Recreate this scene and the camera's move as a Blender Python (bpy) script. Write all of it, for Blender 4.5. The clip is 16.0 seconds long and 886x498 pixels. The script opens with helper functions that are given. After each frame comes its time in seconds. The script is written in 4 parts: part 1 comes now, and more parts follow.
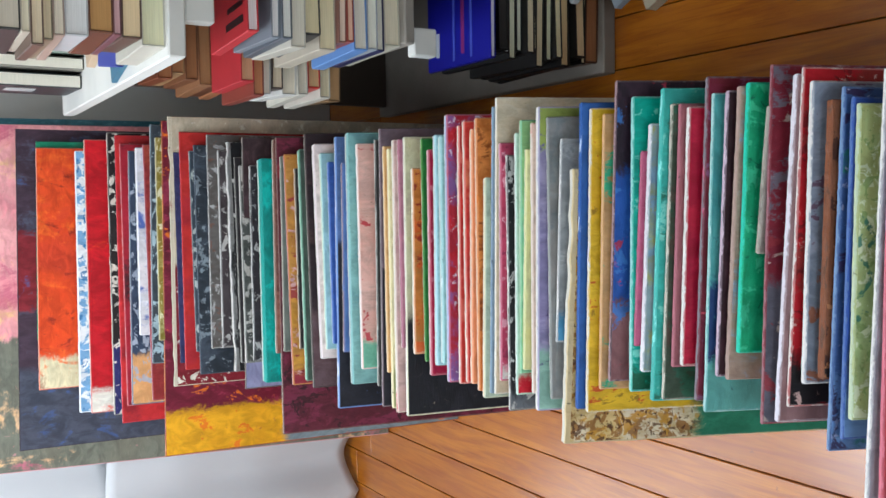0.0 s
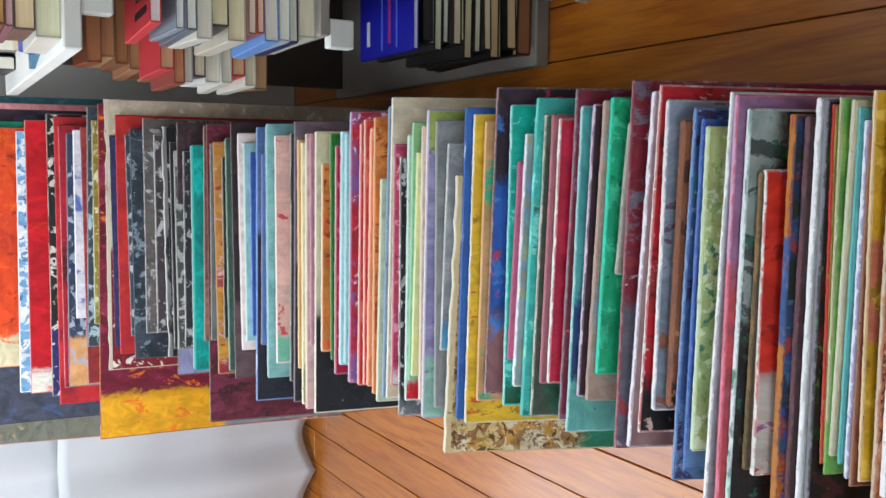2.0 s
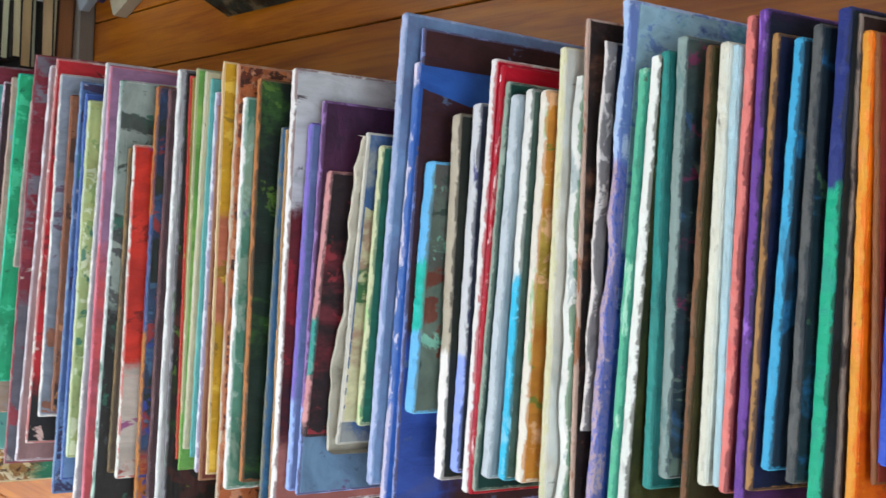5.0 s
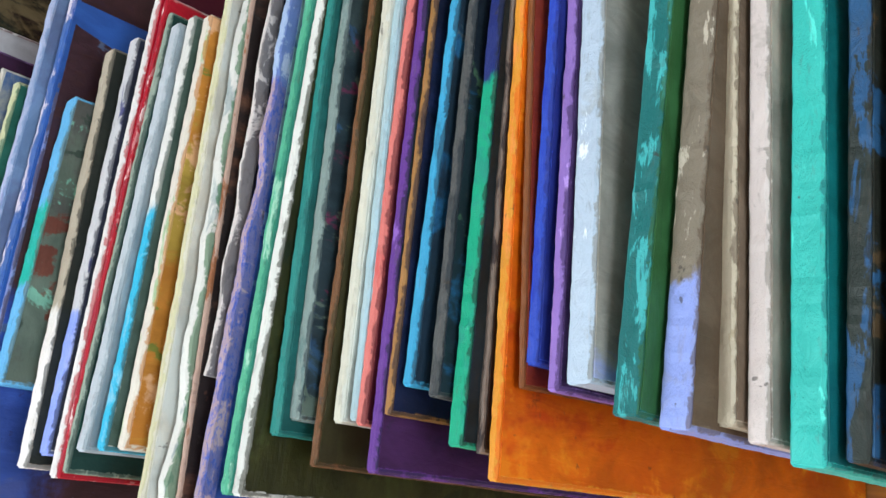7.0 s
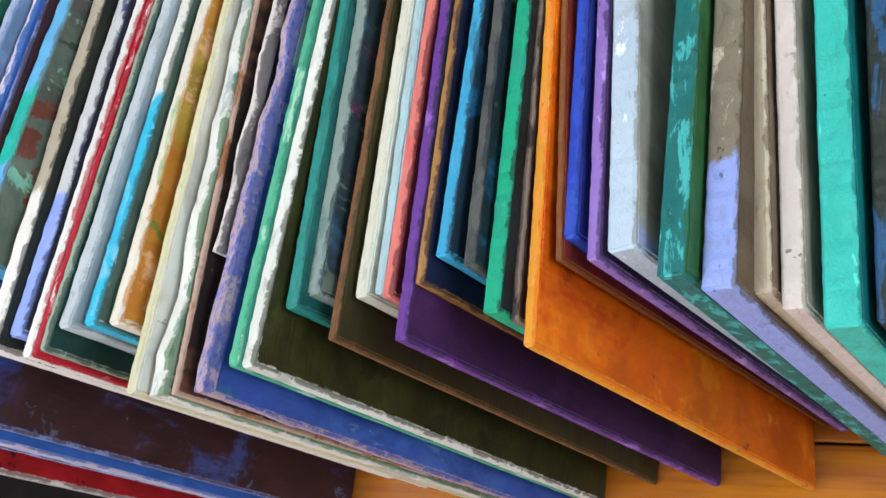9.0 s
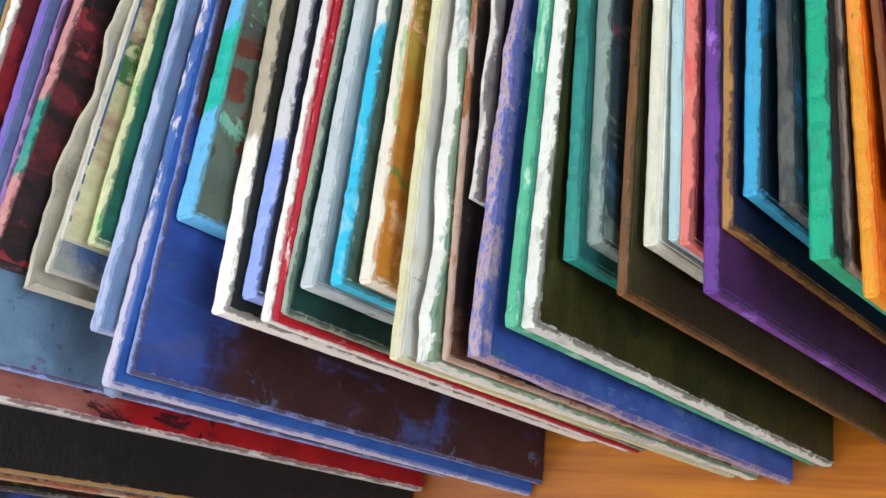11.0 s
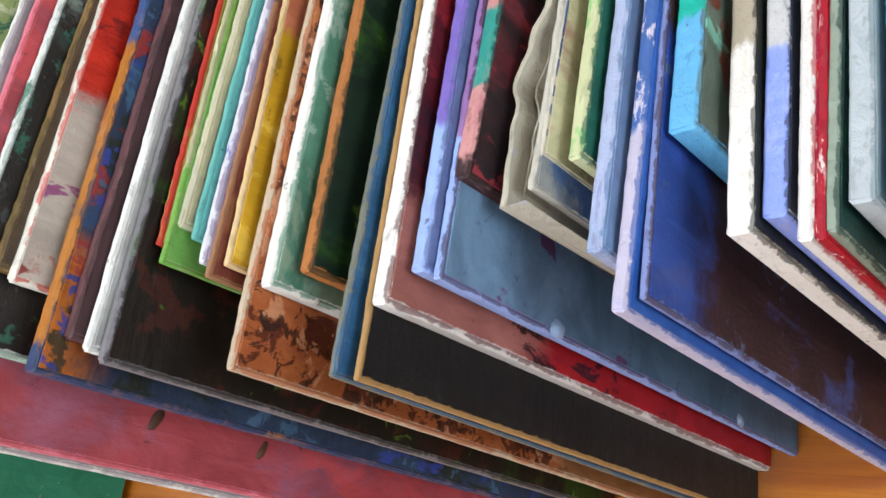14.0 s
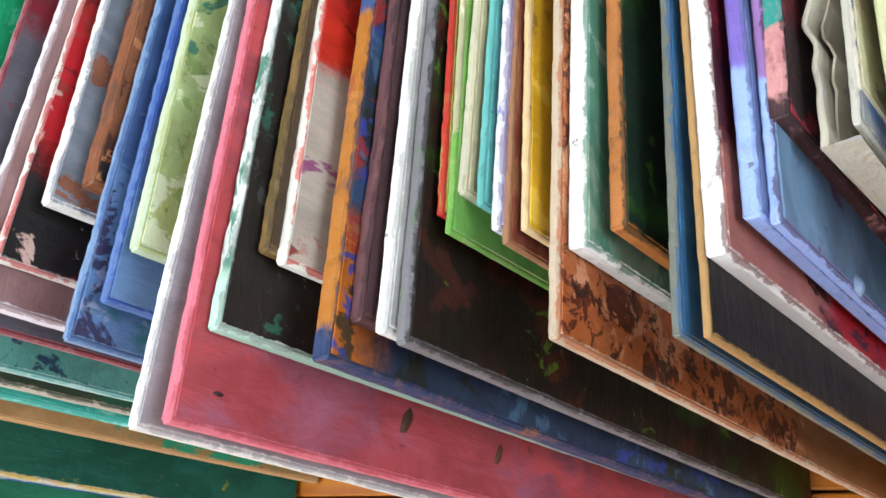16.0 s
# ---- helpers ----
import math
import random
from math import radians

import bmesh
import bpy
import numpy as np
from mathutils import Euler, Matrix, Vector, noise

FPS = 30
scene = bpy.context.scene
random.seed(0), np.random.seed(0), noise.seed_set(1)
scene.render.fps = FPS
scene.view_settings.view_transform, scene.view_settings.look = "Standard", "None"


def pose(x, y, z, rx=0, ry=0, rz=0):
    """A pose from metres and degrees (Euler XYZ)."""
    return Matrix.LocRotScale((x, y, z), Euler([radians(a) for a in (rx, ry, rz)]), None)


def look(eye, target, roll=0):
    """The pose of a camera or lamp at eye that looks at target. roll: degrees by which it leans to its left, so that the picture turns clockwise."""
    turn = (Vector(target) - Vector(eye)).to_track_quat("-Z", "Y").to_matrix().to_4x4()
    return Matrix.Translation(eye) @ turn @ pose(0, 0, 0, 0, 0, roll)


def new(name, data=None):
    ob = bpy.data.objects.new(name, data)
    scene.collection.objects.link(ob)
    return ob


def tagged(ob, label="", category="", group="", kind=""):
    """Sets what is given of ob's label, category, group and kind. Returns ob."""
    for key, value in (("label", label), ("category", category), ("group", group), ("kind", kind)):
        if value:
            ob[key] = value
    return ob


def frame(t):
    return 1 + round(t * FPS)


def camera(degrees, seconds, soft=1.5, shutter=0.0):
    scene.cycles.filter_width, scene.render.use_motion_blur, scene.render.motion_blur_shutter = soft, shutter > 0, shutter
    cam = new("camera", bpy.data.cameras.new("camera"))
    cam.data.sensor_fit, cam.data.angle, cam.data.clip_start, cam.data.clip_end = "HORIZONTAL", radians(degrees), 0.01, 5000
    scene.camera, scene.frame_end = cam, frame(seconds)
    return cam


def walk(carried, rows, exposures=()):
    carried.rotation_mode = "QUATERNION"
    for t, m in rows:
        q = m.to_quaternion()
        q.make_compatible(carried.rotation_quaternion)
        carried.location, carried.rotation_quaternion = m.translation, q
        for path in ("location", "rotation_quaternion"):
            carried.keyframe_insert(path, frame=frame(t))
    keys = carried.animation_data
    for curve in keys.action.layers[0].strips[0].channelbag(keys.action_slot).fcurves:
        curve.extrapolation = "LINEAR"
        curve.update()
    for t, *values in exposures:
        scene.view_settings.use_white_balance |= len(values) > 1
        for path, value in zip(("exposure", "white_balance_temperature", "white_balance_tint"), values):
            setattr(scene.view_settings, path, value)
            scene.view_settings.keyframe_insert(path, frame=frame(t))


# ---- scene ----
cam = camera(51.5, 16.0, soft=1.5, shutter=0.12)
PATH = [
    (0, (-0.0659, -0.008, 1.4903), (-0.1565, 1.7021, 0.4571), -92.32),
    (0.5, (-0.0408, -0.0188, 1.4571), (-0.1544, 1.6975, 0.4367), -92.56),
    (1, (-0.0272, -0.047, 1.4081), (-0.1689, 1.6783, 0.4066), -92.10),
    (1.5, (-0.012, -0.073, 1.3628), (-0.1681, 1.6533, 0.3649), -91.73),
    (2, (-0.0048, -0.0935, 1.2872), (-0.1681, 1.6339, 0.2924), -92.29),
    (2.5, (-0.0062, -0.1221, 1.2257), (-0.1232, 1.6146, 0.2407), -92.43),
    (3, (-0.0084, -0.1635, 1.1344), (-0.0386, 1.5428, 0.0915), -91.56),
    (3.5, (-0.0211, -0.2038, 1.0767), (-0.0241, 1.4401, -0.0625), -90.41),
    (4, (-0.0473, -0.239, 1.0471), (-0.1001, 1.3426, -0.176), -91.13),
    (4.5, (-0.0659, -0.255, 1.0015), (-0.1125, 1.236, -0.3307), -90.67),
    (5, (-0.0984, -0.2668, 0.9603), (-0.0852, 1.0768, -0.5211), -87.23),
    (5.2, (-0.1155, -0.2721, 0.9366), (-0.0586, 1.0155, -0.5927), -85.03),
    (7.3, (-0.3321, -0.2625, 0.8221), (0.2921, 0.5353, -0.9024), -51.35),
    (7.5, (-0.3555, -0.2474, 0.8318), (0.3013, 0.4965, -0.9046), -47.92),
    (8, (-0.3981, -0.1987, 0.8458), (0.358, 0.351, -0.9223), -35.51),
    (8.2, (-0.4127, -0.1969, 0.8369), (0.3895, 0.3419, -0.9142), -32.81),
    (10.3, (-0.4284, -0.0863, 0.8049), (0.2961, 0.5634, -0.9424), -39.32),
    (10.5, (-0.4234, -0.0755, 0.8008), (0.2885, 0.5901, -0.9456), -40.72),
    (11, (-0.4154, -0.0339, 0.7945), (0.2756, 0.6399, -0.9572), -42.53),
    (11.5, (-0.4069, 0.0148, 0.7957), (0.2768, 0.729, -0.9429), -44.08),
    (12, (-0.4149, 0.0483, 0.7959), (0.2633, 0.7941, -0.9316), -44.90),
    (12.5, (-0.4108, 0.0857, 0.7884), (0.2595, 0.863, -0.9281), -46.02),
    (13, (-0.4281, 0.1297, 0.7922), (0.2528, 0.9031, -0.9219), -45.19),
    (13.5, (-0.4473, 0.1614, 0.8), (0.2467, 0.9611, -0.8967), -45.78),
    (14, (-0.4665, 0.2004, 0.8074), (0.2389, 1.0146, -0.8776), -45.94),
    (14.5, (-0.4787, 0.2372, 0.8154), (0.2453, 1.0638, -0.8557), -46.41),
    (15, (-0.4781, 0.2716, 0.8146), (0.2531, 1.0898, -0.8575), -46.81),
    (15.5, (-0.4926, 0.3216, 0.8282), (0.2576, 1.0902, -0.859), -45.75),
    (16, (-0.5117, 0.376, 0.8181), (0.3211, 1.1053, -0.8475), -42.86),
]
walk(cam, [(t, look(eye, target, roll)) for t, eye, target, roll in PATH], [(0, 0.12, 6100, 9), (3, 0.32, 6150, 10), (5, 0.5, 6350, 9), (8, 0.5, 6450, 9), (10.5, 0.54, 6550, 9), (13, 0.47, 6700, 10), (16, 0.72, 6450, 9)])

# ---------- world, light, exposure ----------
world = bpy.data.worlds.new("world")
scene.world = world
world.use_nodes = True
sky = world.node_tree.nodes.new("ShaderNodeTexSky")
sky.sky_type, sky.sun_disc = "NISHITA", False
sky.sun_elevation, sky.sun_rotation = radians(35), radians(-60)
world.node_tree.links.new(sky.outputs[0], world.node_tree.nodes["Background"].inputs[0])
world.node_tree.nodes["Background"].inputs[1].default_value = 0.12


def window_light(name, m, w, h, watts, color):
    data = bpy.data.lights.new(name, "AREA")
    data.shape, data.size, data.size_y, data.energy, data.color = "RECTANGLE", w, h, watts, color
    ob = new(name, data)
    ob.matrix_world = m
    return ob


# daylight in the openings: a skylight over the row, the far and side windows; an added fill from behind
window_light("skylight_daylight", pose(-0.95, 2.0, 2.56), 1.2, 1.8, 58, (0.90, 0.96, 1.0))
window_light("far_window_daylight", look((-1.33, 3.38, 1.62), (-0.9, 0.6, 0.4)), 1.15, 1.45, 15, (0.90, 0.97, 1.0))
window_light("side_window_daylight", look((-2.06, 1.0, 1.7), (0.0, 0.9, 0.3)), 1.9, 1.0, 20, (0.88, 0.96, 1.0))
window_light("back_fill_light", look((-0.6, -1.96, 1.6), (-0.1, 1.0, 0.6)), 1.6, 1.2, 26, (0.86, 0.95, 1.0))


# ---------- materials ----------
def rgb(h):
    c = [int(h[i:i + 2], 16) / 255 for i in (0, 2, 4)]
    return tuple(((v + 0.055) / 1.055) ** 2.4 if v > 0.04 else v / 12.92 for v in c) + (1.0,)


def nodes(name, rough=0.6, metal=0.0):
    m = bpy.data.materials.new(name)
    m.use_nodes = True
    nt = m.node_tree
    b = nt.nodes["Principled BSDF"]
    b.inputs["Roughness"].default_value, b.inputs["Metallic"].default_value = rough, metal
    return m, nt, b


def math_node(nt, op, a, b=None):
    n = nt.nodes.new("ShaderNodeMath")
    n.operation = op
    for i, v in enumerate((a, b)):
        if v is None:
            continue
        if isinstance(v, (int, float)):
            n.inputs[i].default_value = v
        else:
            nt.links.new(v, n.inputs[i])
    return n.outputs[0]


def mix(nt, fac, a, b, kind="MIX"):
    n = nt.nodes.new("ShaderNodeMix")
    n.data_type, n.blend_type = "RGBA", kind
    for i, v in ((0, fac), (6, a), (7, b)):
        if isinstance(v, (int, float, tuple)):
            n.inputs[i].default_value = v
        else:
            nt.links.new(v, n.inputs[i])
    return n.outputs[2]


def coords(nt, scale=(1, 1, 1), shift=(0, 0, 0)):
    c = nt.nodes.new("ShaderNodeTexCoord")
    mp = nt.nodes.new("ShaderNodeMapping")
    mp.inputs["Scale"].default_value, mp.inputs["Location"].default_value = scale, shift
    nt.links.new(c.outputs["Object"], mp.inputs[0])
    return mp.outputs[0]


def noise_tex(nt, vec, scale, detail=4, rough=0.55, distort=0.0):
    n = nt.nodes.new("ShaderNodeTexNoise")
    n.inputs["Scale"].default_value, n.inputs["Detail"].default_value = scale, detail
    n.inputs["Roughness"].default_value, n.inputs["Distortion"].default_value = rough, distort
    nt.links.new(vec, n.inputs["Vector"])
    return n.outputs["Fac"]


def step(nt, v, lo, hi):
    n = nt.nodes.new("ShaderNodeMapRange")
    n.inputs["From Min"].default_value, n.inputs["From Max"].default_value = lo, hi
    n.interpolation_type = "SMOOTHSTEP"
    nt.links.new(v, n.inputs["Value"])
    return n.outputs[0]


def bump(nt, b, height, strength=0.3, dist=0.002):
    n = nt.nodes.new("ShaderNodeBump")
    n.inputs["Strength"].default_value, n.inputs["Distance"].default_value = strength, dist
    nt.links.new(height, n.inputs["Height"])
    nt.links.new(n.outputs[0], b.inputs["Normal"])


SEED = [0]


def edge_paint(base, fleck, amount, tail, share, width, grain=30, band=None, over="", t=0.0, reach=0.0008, gesso=0.0):
    """The painted edge of a panel: one colour with flecks of a second, a band and a left end of others, the picture's paint lapping over it, chips and grime."""
    SEED[0] += 1
    s = SEED[0] * 1.37
    m, nt, b = nodes("edge_paint", 0.5)
    b.inputs["Specular IOR Level"].default_value = 0.35
    vec = coords(nt, (0.45, 1.6, 1.0), (s, s * 0.7, 0))
    col = tuple(0.76 * v for v in rgb(base)[:3]) + (1,)
    wide = noise_tex(nt, vec, 14, 4)
    fine = noise_tex(nt, vec, 130, 3, 0.65)
    dab = noise_tex(nt, coords(nt, (0.8, 1.2, 1.0), (s * 1.9, 2, s)), 60, 5, 0.7, 0.6)
    c = nt.nodes.new("ShaderNodeTexCoord")
    sep = nt.nodes.new("ShaderNodeSeparateXYZ")
    nt.links.new(c.outputs["Object"], sep.inputs[0])
    along, across = sep.outputs[0], sep.outputs[1]
    tone = mix(nt, math_node(nt, "MULTIPLY", step(nt, wide, 0.35, 0.7), 0.3), col, tuple(min(1, c * 0.62) for c in col[:3]) + (1,))
    if over:
        # smears of the picture's own colour, wiped along the edge
        smear = noise_tex(nt, coords(nt, (0.5, 1.0, 1.0), (s * 0.6, 5, s * 2.3)), 26, 5, 0.66, 0.7)
        tone = mix(nt, math_node(nt, "MULTIPLY", step(nt, smear, 0.60, 0.66), 0.38), tone, rgb(over))
    if fleck:
        k = 0.62 - 0.28 * amount
        f = noise_tex(nt, vec, grain, 5, 0.68, 0.4)
        tone = mix(nt, step(nt, f, k + 0.02, k + 0.06), tone, rgb(fleck))
    rag = math_node(nt, "ADD", math_node(nt, "MULTIPLY", math_node(nt, "SUBTRACT", wide, 0.5), 0.05), math_node(nt, "MULTIPLY", math_node(nt, "SUBTRACT", dab, 0.5), 0.03))
    u = math_node(nt, "ADD", along, rag)
    if band:
        mask = math_node(nt, "MULTIPLY", step(nt, u, band[1] * width - 0.003, band[1] * width + 0.003), step(nt, u, band[2] * width + 0.003, band[2] * width - 0.003))
        tone = mix(nt, mask, tone, rgb(band[0]))
    if tail:
        tone = mix(nt, step(nt, u, share * width - 0.004, share * width + 0.004), rgb(tail), tone)
    light = tuple(min(0.74, c * 1.12 + 0.04) for c in col[:3]) + (1,)
    tone = mix(nt, math_node(nt, "MULTIPLY", step(nt, dab, 0.52, 0.62), 0.4), tone, mix(nt, 0.5, tone, light))
    tone = mix(nt, math_node(nt, "MULTIPLY", step(nt, dab, 0.40, 0.33), 0.35), tone, mix(nt, 0.6, tone, (0.03, 0.025, 0.02, 1), "MULTIPLY"))
    if over and t > 0.004:
        # the picture's colour lapping over the front arris
        lap = math_node(nt, "ADD", math_node(nt, "ADD", across, t), math_node(nt, "MULTIPLY", math_node(nt, "SUBTRACT", dab, 0.5), 0.010 + 0.6 * reach))
        tone = mix(nt, math_node(nt, "MULTIPLY", step(nt, lap, reach + 0.0004, reach - 0.0004), 0.7), tone, rgb(over))
    if gesso:
        # pale ground showing along the back arris
        pale = math_node(nt, "ADD", across, math_node(nt, "MULTIPLY", math_node(nt, "SUBTRACT", dab, 0.5), 0.012))
        tone = mix(nt, math_node(nt, "MULTIPLY", step(nt, pale, -gesso - 0.0003, -gesso + 0.0005), 0.75), tone, (0.62, 0.58, 0.51, 1))
    chip = noise_tex(nt, coords(nt, (1.0, 1.0, 1.0), (s * 0.8, 1, s * 3.1)), 75, 3, 0.6, 0.3)
    tone = mix(nt, math_node(nt, "MULTIPLY", step(nt, chip, 0.70, 0.73), 0.7), tone, (0.05, 0.04, 0.032, 1))
    tone = mix(nt, math_node(nt, "MULTIPLY", step(nt, fine, 0.6, 0.7), 0.25), tone, (0.09, 0.075, 0.06, 1))
    nt.links.new(tone, b.inputs["Base Color"])
    nt.links.new(math_node(nt, "ADD", math_node(nt, "MULTIPLY", fine, 0.3), 0.36), b.inputs["Roughness"])
    bump(nt, b, math_node(nt, "ADD", math_node(nt, "MULTIPLY", dab, 1.5), math_node(nt, "MULTIPLY", fine, 0.5)), 0.8, 0.002)
    return m


def face_paint(colors, tail, share, width, size, low="", deep=0.0, rim="", h0=0.0, h1=0.0, band=None, dabs=(), under=0):
    """A brushed abstract picture: patches of a few colours laid wet over one another, with bristle marks, scumbles and ridges."""
    SEED[0] += 1
    s = SEED[0] * 2.11
    m, nt, b = nodes("face_paint", 0.45)
    b.inputs["Specular IOR Level"].default_value = 0.22
    vec = coords(nt, (1.0, 1.0, 1.0), (s, 0, s * 0.6))
    long = (1.0, 1.0, 0.22) if SEED[0] % 3 else (0.22, 1.0, 1.0)
    strokes = noise_tex(nt, coords(nt, long, (s * 0.3, s, 0)), 110, 5, 0.65, 1.1)
    broad = noise_tex(nt, coords(nt, tuple(0.5 + 0.5 * v for v in long), (s, 1, s)), 30, 5, 0.62, 0.8)
    lump = noise_tex(nt, vec, 170, 4, 0.72)
    where = noise_tex(nt, coords(nt, (1, 1, 1), (s * 0.2, 7, s * 0.9)), 9, 3, 0.5)
    lively = step(nt, where, 0.38, 0.62)
    brushy = math_node(nt, "ADD", math_node(nt, "MULTIPLY", math_node(nt, "SUBTRACT", strokes, 0.5), 0.16), math_node(nt, "MULTIPLY", math_node(nt, "SUBTRACT", broad, 0.5), 0.42))
    brushy = math_node(nt, "ADD", brushy, math_node(nt, "MULTIPLY", math_node(nt, "SUBTRACT", lump, 0.5), 0.14))

    def wash(c, dark=0.74, light=1.14):
        k = rgb(c)[:3]
        warm = tuple(min(0.85, v * f) for v, f in zip(k, (1.08, 0.97, 0.92))) + (1,)
        t = mix(nt, step(nt, broad, 0.32, 0.68), tuple(v * dark for v in k) + (1,), tuple(min(0.85, v * light + min(0.012, 0.3 * v)) for v in k) + (1,))
        t = mix(nt, math_node(nt, "MULTIPLY", step(nt, where, 0.45, 0.7), 0.5), t, warm)
        return mix(nt, math_node(nt, "MULTIPLY", math_node(nt, "MULTIPLY", step(nt, strokes, 0.5, 0.72), lively), 0.38), t, tuple(min(0.85, v * 1.4 + min(0.03, 0.5 * v)) for v in k) + (1,))

    tone = wash(colors[0])
    for i, c in enumerate(colors[1:]):
        f = noise_tex(nt, coords(nt, (1.0, 1.0, 0.8), (s + 3.1 * i, 5 * i, s * 0.4)), size + 3 * i, 5, 0.6, 0.5)
        f = math_node(nt, "ADD", f, brushy)
        tone = mix(nt, math_node(nt, "MULTIPLY", step(nt, f, 0.47 if i % 2 == 0 else 0.52, 0.62 if i % 2 == 0 else 0.58), 0.93), tone, wash(c))

    def axis(n):
        c = nt.nodes.new("ShaderNodeTexCoord")
        sep = nt.nodes.new("ShaderNodeSeparateXYZ")
        nt.links.new(c.outputs["Object"], sep.inputs[0])
        return math_node(nt, "ADD", sep.outputs[n], math_node(nt, "MULTIPLY", brushy, 0.14))

    if band:
        u = axis(0)
        mask = math_node(nt, "MULTIPLY", step(nt, u, band[1] * width - 0.01, band[1] * width + 0.01), step(nt, u, band[2] * width + 0.01, band[2] * width - 0.01))
        tone = mix(nt, mask, tone, wash(band[0]))
    if tail:
        tone = mix(nt, step(nt, axis(0), share * width - 0.012, share * width + 0.012), wash(tail), tone)
    for i, (c, amount, grain) in enumerate(dabs):
        # knife dabs with torn borders; the first ones lie under the lower colour
        if low and i == under:
            tone = mix(nt, step(nt, axis(2), deep - 0.015, deep + 0.02), wash(low), tone)
        f = noise_tex(nt, coords(nt, (1.0, 1.0, 0.7) if float(grain) < 35 else (0.75, 1.0, 0.8), (s * 0.7 + 4.3 * i, 2 * i, s * 1.3)), float(grain), 5, 0.62, 0.8)
        f = math_node(nt, "ADD", f, math_node(nt, "MULTIPLY", brushy, 0.7))
        k = 0.66 - 0.36 * float(amount)
        soft = 0.12 if float(grain) < 15 else 0.045
        tone = mix(nt, math_node(nt, "MULTIPLY", step(nt, f, k, k + soft), 0.9), tone, wash(c))
    if low and under >= len(dabs):
        tone = mix(nt, step(nt, axis(2), deep - 0.015, deep + 0.02), wash(low), tone)
    scum = noise_tex(nt, coords(nt, (1, 1, 1), (s * 0.9, 3, s * 1.7)), 48, 6, 0.75, 0.3)
    tone = mix(nt, math_node(nt, "MULTIPLY", step(nt, scum, 0.62, 0.68), 0.4 if len(colors) > 1 else 0.15), tone, wash(colors[-1], 0.8, 1.3))
    if rim:
        # the edge's colour dragged unevenly over the picture's border
        c = nt.nodes.new("ShaderNodeTexCoord")
        sep = nt.nodes.new("ShaderNodeSeparateXYZ")
        nt.links.new(c.outputs["Object"], sep.inputs[0])
        top = math_node(nt, "ADD", math_node(nt, "MULTIPLY", sep.outputs[0], (h1 - h0) / width), h0)
        gap = math_node(nt, "MINIMUM", math_node(nt, "SUBTRACT", top, sep.outputs[2]), sep.outputs[0])
        rag = math_node(nt, "ADD", math_node(nt, "MULTIPLY", math_node(nt, "SUBTRACT", lump, 0.5), 0.005), math_node(nt, "MULTIPLY", math_node(nt, "SUBTRACT", scum, 0.5), 0.006))
        tone = mix(nt, math_node(nt, "MULTIPLY", step(nt, math_node(nt, "ADD", gap, rag), 0.0022, 0.0013), math_node(nt, "MULTIPLY", step(nt, scum, 0.36, 0.52), 0.8)), tone, tuple(0.8 * v for v in rgb(rim)[:3]) + (1,))
    speck = noise_tex(nt, coords(nt, (1, 1, 1), (s * 1.1, 9, s * 0.5)), 95, 3, 0.62)
    tone = mix(nt, math_node(nt, "MULTIPLY", step(nt, speck, 0.70, 0.74), 0.5), tone, (0.04, 0.035, 0.03, 1))
    tone = mix(nt, math_node(nt, "MULTIPLY", step(nt, speck, 0.28, 0.25), 0.4), tone, wash(colors[-1], 1.1, 1.5))
    nt.links.new(tone, b.inputs["Base Color"])
    nt.links.new(math_node(nt, "ADD", math_node(nt, "MULTIPLY", strokes, 0.3), 0.32), b.inputs["Roughness"])
    bump(nt, b, math_node(nt, "ADD", strokes, math_node(nt, "MULTIPLY", lump, 0.7)), 0.55, 0.0012)
    return m


def plain(name, h, rough=0.6, var=0.25, scale=12, relief=0.2, stretch=(1, 1, 1)):
    m, nt, b = nodes(name, rough)
    vec = coords(nt, stretch)
    c = rgb(h)
    n1, n2 = noise_tex(nt, vec, scale, 4), noise_tex(nt, vec, scale * 11, 3)
    t = mix(nt, math_node(nt, "MULTIPLY", step(nt, n1, 0.35, 0.7), var), c, tuple(v * 0.55 for v in c[:3]) + (1,))
    t = mix(nt, math_node(nt, "MULTIPLY", n2, var * 0.6), t, tuple(v * 0.7 for v in c[:3]) + (1,))
    nt.links.new(t, b.inputs["Base Color"])
    bump(nt, b, n2, relief, 0.001)
    return m


def page_edges(name, h):
    """Cut paper: fine layers along z."""
    m, nt, b = nodes(name, 0.85)
    c = rgb(h)
    lay = noise_tex(nt, coords(nt, (3, 3, 260)), 4, 2)
    stain = noise_tex(nt, coords(nt), 14, 4)
    t = mix(nt, math_node(nt, "MULTIPLY", step(nt, lay, 0.4, 0.7), 0.3), c, tuple(v * 0.55 for v in c[:3]) + (1,))
    t = mix(nt, math_node(nt, "MULTIPLY", stain, 0.15), t, (c[0] * 0.6, c[1] * 0.5, c[2] * 0.4, 1))
    nt.links.new(t, b.inputs["Base Color"])
    bump(nt, b, lay, 0.5, 0.001)
    return m


